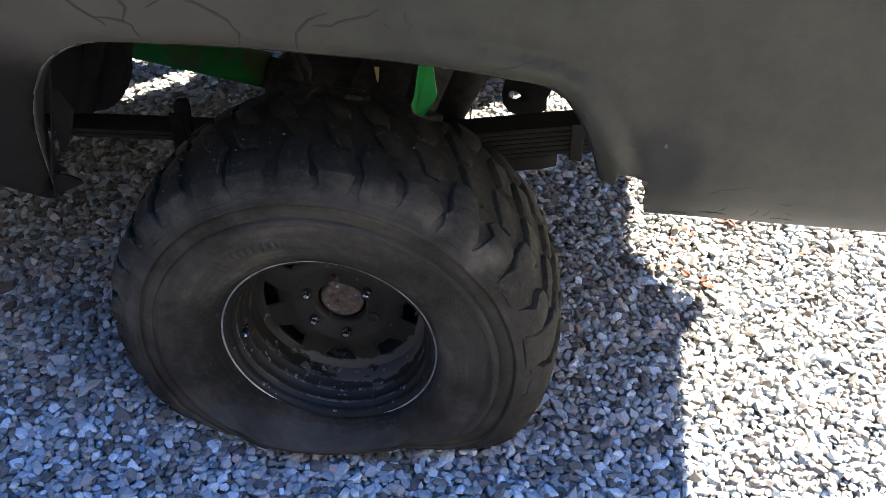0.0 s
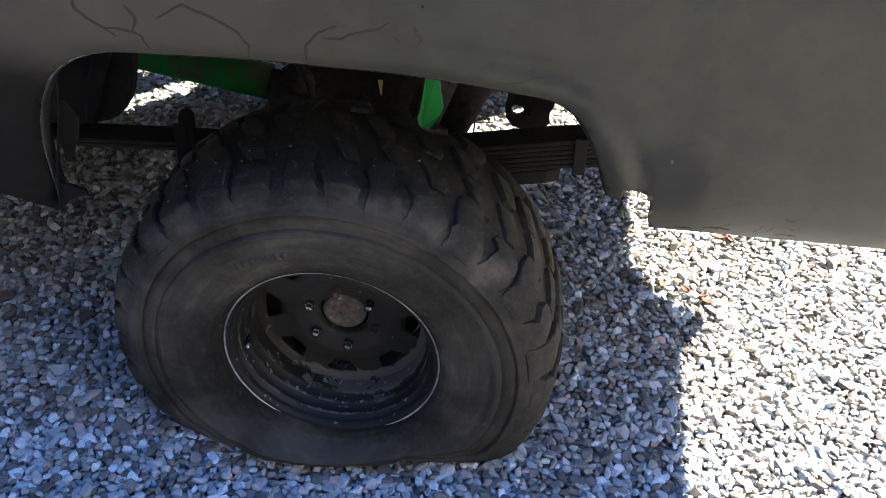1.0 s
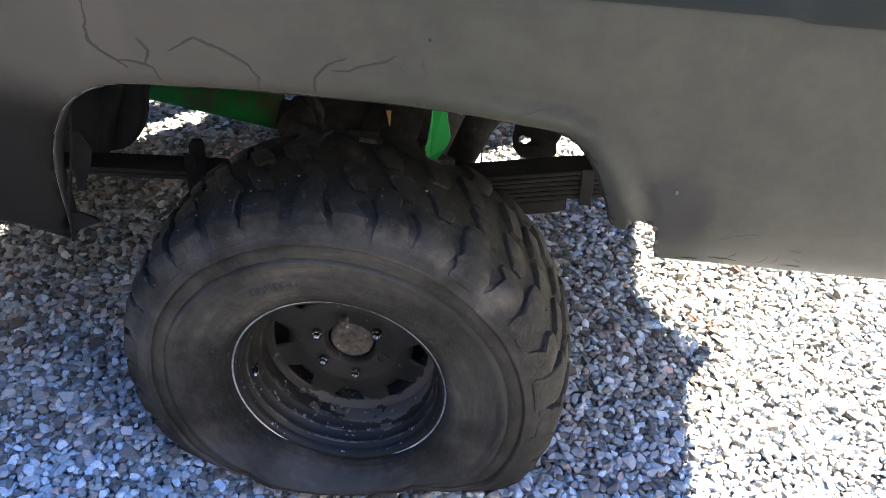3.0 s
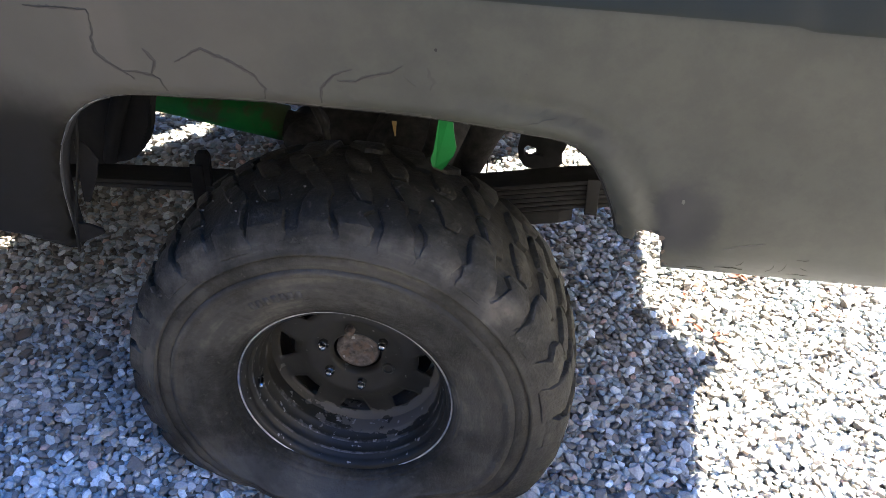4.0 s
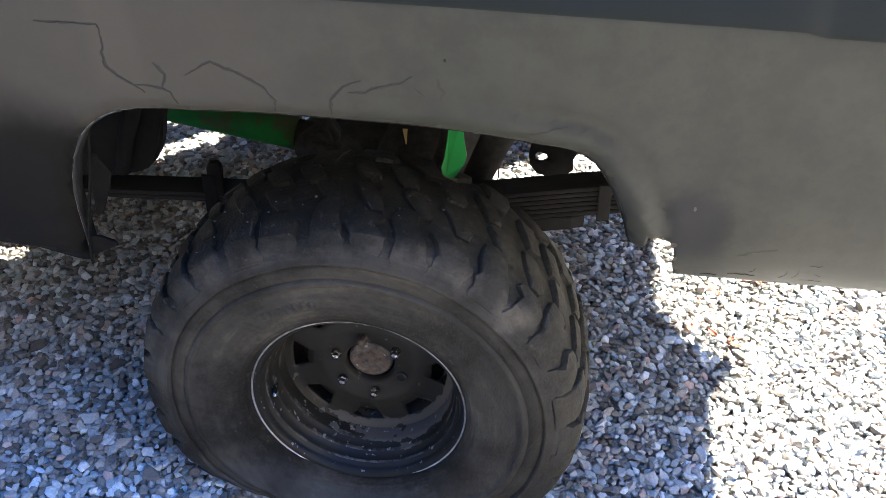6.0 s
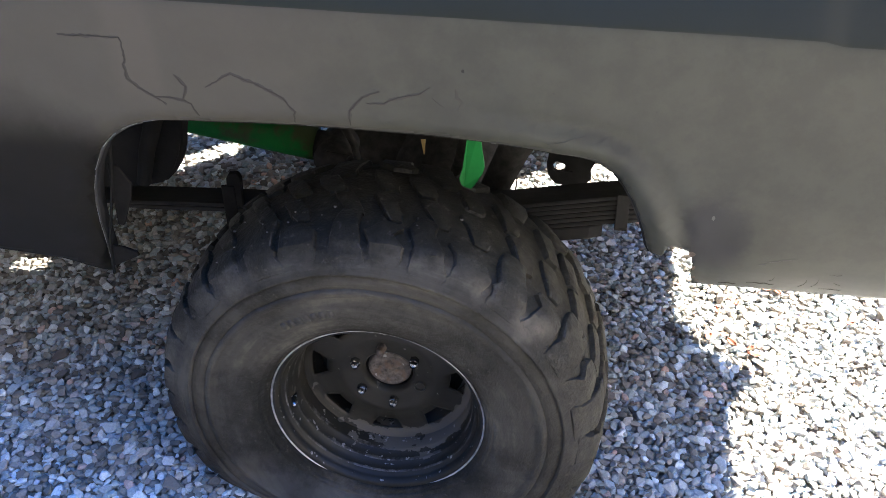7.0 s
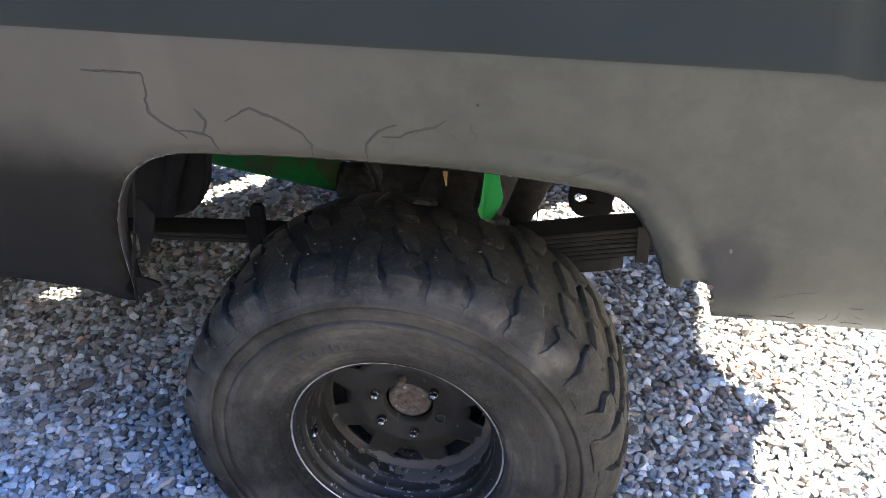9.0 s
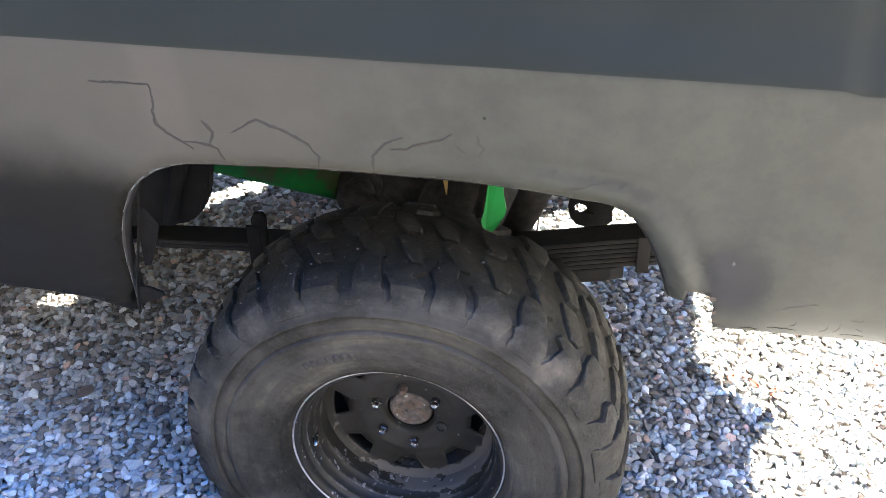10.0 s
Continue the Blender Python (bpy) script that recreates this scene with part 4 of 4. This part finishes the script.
bm = bmesh.new()
tube(bm, [(0.26, 0.50, 0.72), (0.225, 0.50, 0.63), (0.21, 0.50, 0.59), (0.15, 0.50, 0.44)], [0.042, 0.042, 0.034, 0.030], 20)
part("shock_absorber", bm, DUSTY, truck, "black shock absorber")

# plate with a round hole beside the shock
bm = bmesh.new()
hx, hz, hr = 0.308, 0.531, 0.0145
outer = [(0.285, 0.60), (0.400, 0.60), (0.385, 0.545), (0.378, 0.53), (0.380, 0.505), (0.365, 0.49), (0.325, 0.483), (0.300, 0.490), (0.285, 0.510), (0.281, 0.535), (0.285, 0.56)]
ring = []
for y in (0.545, 0.557):
    o = [bm.verts.new((x, y, z)) for x, z in outer]
    h = []
    for x, z in outer:
        n = math.hypot(x - hx, z - hz)
        h.append(bm.verts.new((hx + (x - hx) / n * hr, y, hz + (z - hz) / n * hr)))
    ring.append((o, h))
    for i in range(len(o)):
        j = (i + 1) % len(o)
        bm.faces.new((o[i], o[j], h[j], h[i]))
for which in (0, 1):
    a, b = ring[0][which], ring[1][which]
    for i in range(len(a)):
        j = (i + 1) % len(a)
        bm.faces.new((a[i], a[j], b[j], b[i]))
tube(bm, [(0.318, 0.54, 0.526), (0.338, 0.54, 0.522)], 0.0035, 8)
part("frame_bracket", bm, CHASSIS, truck, "black frame bracket with a round hole", smooth=False)

bm = bmesh.new()
prism(bm, [(-0.008, 0.546), (0.003, 0.546), (0.000, 0.508), (-0.002, 0.508)], 0.598, 0.601)
part("tag", bm, YELLOW, truck, "small yellow plastic tag", smooth=False)

# struts, brackets and lines behind the wheel
bm = bmesh.new()
tube(bm, [(-0.500, 0.345, 0.760), (-0.514, 0.342, 0.697), (-0.541, 0.340, 0.625), (-0.563, 0.340, 0.545)], [0.019, 0.019, 0.017, 0.015], 16)
part("hanger_strut", bm, DARK_STEEL, truck, "dusty black strut in front of the spring hanger")
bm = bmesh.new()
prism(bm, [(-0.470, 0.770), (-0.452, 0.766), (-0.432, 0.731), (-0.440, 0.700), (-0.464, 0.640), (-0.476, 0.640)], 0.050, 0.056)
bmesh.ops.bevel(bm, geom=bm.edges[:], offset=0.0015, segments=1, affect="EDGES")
part("arch_gusset", bm, DARK_STEEL, truck, "dusty black gusset inside the arch", smooth=False)
bm = bmesh.new()
tube(bm, [(0.212, 0.50, 0.60), (0.217, 0.50, 0.549), (0.220, 0.50, 0.523), (0.219, 0.50, 0.500), (0.214, 0.50, 0.46)], 0.0016, 8)
part("sensor_wire", bm, CHASSIS, truck, "thin black wire beside the shock absorber")
bm = bmesh.new()
tube(bm, [(-0.20, 0.63, 0.56), (-0.165, 0.60, 0.52), (-0.150, 0.585, 0.46), (-0.120, 0.58, 0.41), (-0.06, 0.60, 0.36)], 0.0085, 12)
part("brake_hose", bm, DUSTY, truck, "dusty black rubber brake hose")
for x, z in ((-0.185, 0.452), (-0.130, 0.400), (-0.090, 0.345)):
    bm = bmesh.new()
    tube(bm, [(x, 0.647, z), (x, 0.636, z), (x, 0.634, z)], [0.012, 0.012, 0.009], 6)
    part("bracket_bolt", bm, DUSTY, truck, smooth=False)
bm = bmesh.new()
tube(bm, [(0.105, 0.56, 0.60), (0.090, 0.55, 0.52), (0.070, 0.55, 0.47), (0.030, 0.56, 0.42)], [0.016, 0.017, 0.014, 0.012], 14)
part("vent_hose", bm, DUSTY, truck, "dusty bent hose over the axle")

# inner edge strip beside the front foot of the wheel opening
bm = bmesh.new()
prev = None
for x, y, z in ((-0.425, 0.02, 0.870), (-0.438, 0.02, 0.841), (-0.445, 0.02, 0.798), (-0.455, 0.02, 0.741), (-0.469, 0.02, 0.682), (-0.483, 0.02, 0.620), (-0.489, 0.02, 0.572), (-0.492, 0.022, 0.545)):
    row = [bm.verts.new((x + dx, y + dy, z)) for dx, dy in ((-0.0012, 0), (0.0012, 0), (0.0012, 0.008), (-0.0012, 0.008))]
    if prev:
        for k in range(4):
            bm.faces.new((prev[k], prev[(k + 1) % 4], row[(k + 1) % 4], row[k]))
    else:
        bm.faces.new(row)
    prev = row
bm.faces.new(prev)
part("inner_lip", bm, DARK_STEEL, truck, "black inner edge of the wheel opening", smooth=False)

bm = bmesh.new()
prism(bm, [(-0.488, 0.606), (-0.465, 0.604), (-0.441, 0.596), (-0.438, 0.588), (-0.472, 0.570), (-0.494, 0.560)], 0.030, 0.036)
part("foot_flange", bm, DARK_STEEL, truck, "black flange at the foot of the wheel opening", smooth=False)

# unseen plate added to block sun along one edge of a strip
bm = bmesh.new()
prism(bm, [(-0.632, 0.18), (-0.50, 0.16), (-0.36, 0.24), (-0.36, 0.46), (-0.60, 0.46), (-0.640, 0.36)], 1.50, 1.51)
part("far_spring_hanger", bm, CHASSIS, truck, smooth=False)

# ---- the unseen rest of the truck, built to shade the ground ----
bm = bmesh.new()
# unseen floor, opened in one spot over the far spring to let sun through
xs, ys = (-1.25, -0.257, -0.160, TAIL_X - 0.04), (0.02, 1.550, 1.605, 1.91)
for i in range(3):
    for j in range(3):
        if (i, j) != (1, 1):
            box(bm, (xs[i], ys[j], 0.965), (xs[i + 1], ys[j + 1], 0.975))
bmesh.ops.remove_doubles(bm, verts=bm.verts[:], dist=0.0001)
part("bed_floor", bm, BOUNCE_STEEL, truck, smooth=False)
for y in (0.52, 1.24):
    bm = bmesh.new()
    box(bm, (-3.9, y, 0.81), (TAIL_X - 0.05, y + 0.07, 0.955), 0.01)
    part("frame_rail", bm, CHASSIS, truck, smooth=False)
# unseen far side, its opening and height cut to shape sun on the ground
bm = bmesh.new()
prism(bm, [(-1.25, 0.57), (-0.24, 0.57), (-0.23, 0.84), (-0.18, 0.92), (0.36, 0.92), (0.45, 0.86), (0.47, 0.80), (TAIL_X, 0.80), (TAIL_X, 1.28), (-1.25, 1.28)], FAR_Y + 0.045, FAR_Y + 0.07)
part("far_body_side", bm, PRIMER, truck, smooth=False)
bm = bmesh.new()
box(bm, (TAIL_X - 0.04, 0.0, 0.80), (TAIL_X - 0.002, 1.9, 1.27), 0.01)
part("tailgate", bm, PRIMER, truck, smooth=False)
bm = bmesh.new()
# unseen bumper and hitch pressing: edge lowest at the hitch, shaped for its shadow
lower = [(-0.02, 0.630), (0.30, 0.637), (0.69, 0.641), (0.86, 0.635), (0.96, 0.628), (0.985, 0.605), (1.006, 0.574), (1.022, 0.553), (1.06, 0.578), (1.105, 0.611), (1.20, 0.672), (1.31, 0.705), (1.39, 0.745), (1.48, 0.742), (1.94, 0.742)]
rows = [[bm.verts.new((x, y, z)) for x, z in ((TAIL_X, zz), (TAIL_X + 0.1, zz), (TAIL_X + 0.1, 0.86), (TAIL_X, 0.86))] for y, zz in lower]
for a, b in zip(rows, rows[1:]):
    for k in range(4):
        bm.faces.new((a[k], a[(k + 1) % 4], b[(k + 1) % 4], b[k]))
bm.faces.new(rows[0])
bm.faces.new(rows[-1])
part("rear_bumper", bm, CHASSIS, truck, smooth=False)
bm = bmesh.new()
prism(bm, [(-3.0, 0.62), (-1.27, 0.62), (-1.27, 1.45), (-1.40, 1.98), (-2.45, 1.98), (-2.95, 1.45)], -0.05, 1.96)
bmesh.ops.bevel(bm, geom=bm.edges[:], offset=0.03, segments=2, affect="EDGES")
part("cab", bm, PRIMER, truck, smooth=False)
bm = bmesh.new()
prism(bm, [(-4.35, 0.70), (-2.90, 0.70), (-2.90, 1.40), (-4.30, 1.34)], -0.04, 1.95)
bmesh.ops.bevel(bm, geom=bm.edges[:], offset=0.03, segments=2, affect="EDGES")
part("front_end", bm, PRIMER, truck, smooth=False)

# ---- unseen walls added round the place to bounce sun and block sky ----
def wall(name, lo, hi, material, label):
    """A plain wall, added out of view to bounce or block light."""
    bm = bmesh.new()
    box(bm, lo, hi, 0.02)
    return tagged(finish(name, bm, material, smooth=False), label, "wall", kind="structure")


wall("wall_south_east", (2.0, -5.5, -0.03), (8.6, -2.3, 4.2), BOUNCE_BEIGE, "tall beige wall, added unseen to bounce sunlight onto the truck")
wall("wall_south", (-0.9, -5.5, -0.03), (1.997, -5.2, 4.4), SKY_BLOCK, "dark wall, added unseen to block low sky to the south")
wall("wall_south_west", (-11.0, -5.5, -0.03), (-0.903, -3.1, 5.2), SKY_BLOCK, "tall dark wall, added unseen to block sky along the drive")
wall("wall_north", (-11.0, 5.8, -0.03), (8.6, 6.1, 3.4), SKY_BLOCK, "dark wall, added unseen to block low sky beyond the truck")
wall("wall_west", (-11.3, -5.5, -0.03), (-11.003, 6.1, 3.0), SKY_BLOCK, "dark wall, added unseen to block low sky ahead of the truck")
wall("wall_east", (8.603, -5.5, -0.03), (8.9, 6.1, 4.0), SKY_BLOCK, "dark wall, added unseen to block low sky behind the truck")


# ---- dry leaves on the stones ----
def dry_leaf(x, y, size, turn, tilt):
    """A curled leaf with a pointed end."""
    bm = bmesh.new()
    rows = []
    for i in range(7):
        u = i / 6
        w = 0.30 * math.sin(math.pi * min(0.98, u * 0.96 + 0.02)) ** 0.8
        curl = 0.16 * (u - 0.5) ** 2
        rows.append([bm.verts.new(((u - 0.5) * size, k * w * size, (curl + 0.12 * abs(k) * (0.4 + u)) * size)) for k in (-1, -0.5, 0, 0.5, 1)])
    for a, b in zip(rows, rows[1:]):
        for k in range(4):
            bm.faces.new((a[k], a[k + 1], b[k + 1], b[k]))
    ob = finish("dry_leaf", bm, LEAF_DRY, at=pose(x, y, 0.0065, tilt, tilt * 0.6, turn))
    ob.modifiers.new("sheet", "SOLIDIFY").thickness = 0.0006
    return tagged(ob, "small curled orange-brown dry leaf on gravel", "leaf", "dry leaves on the gravel")


for x, y, size, turn, tilt in ((0.873, 0.863, 0.036, 20, 8), (0.900, 0.855, 0.026, 130, -10), (0.708, 0.640, 0.034, 75, 12), (0.745, 0.655, 0.026, 210, -14), (0.764, 0.628, 0.032, 310, 9),
                               (0.816, 0.585, 0.036, 160, 15), (0.808, 0.610, 0.024, 40, -8), (0.736, 0.749, 0.028, 100, 10), (0.790, 0.790, 0.026, 250, 6), (1.067, 0.745, 0.024, 10, 10)):
    dry_leaf(x, y, size, turn, tilt)


# ---- a few larger brown stones among the gravel ----
def brown_stone(x, y, size, turn):
    rng = np.random.default_rng(int(abs(x * 1000)))
    v, f = stone_shapes(rng, 14, 1)[0]
    bm = bmesh.new()
    vs = [bm.verts.new((p[0] * size * 1.3, p[1] * size * 0.85, p[2] * size * 0.4)) for p in v]
    for face in f:
        bm.faces.new([vs[k] for k in face])
    return tagged(finish("stone", bm, BROWN_STONE, smooth=False, at=pose(x, y, 0.005, 6, -5, turn)), "flat brown stone lying on grey gravel", "stone", "brown stones in the gravel")


for x, y, size, turn in ((-0.890, 0.348, 0.026, 20), (-0.675, 0.307, 0.019, 70), (0.905, 0.438, 0.018, 15)):
    brown_stone(x, y, size, turn)
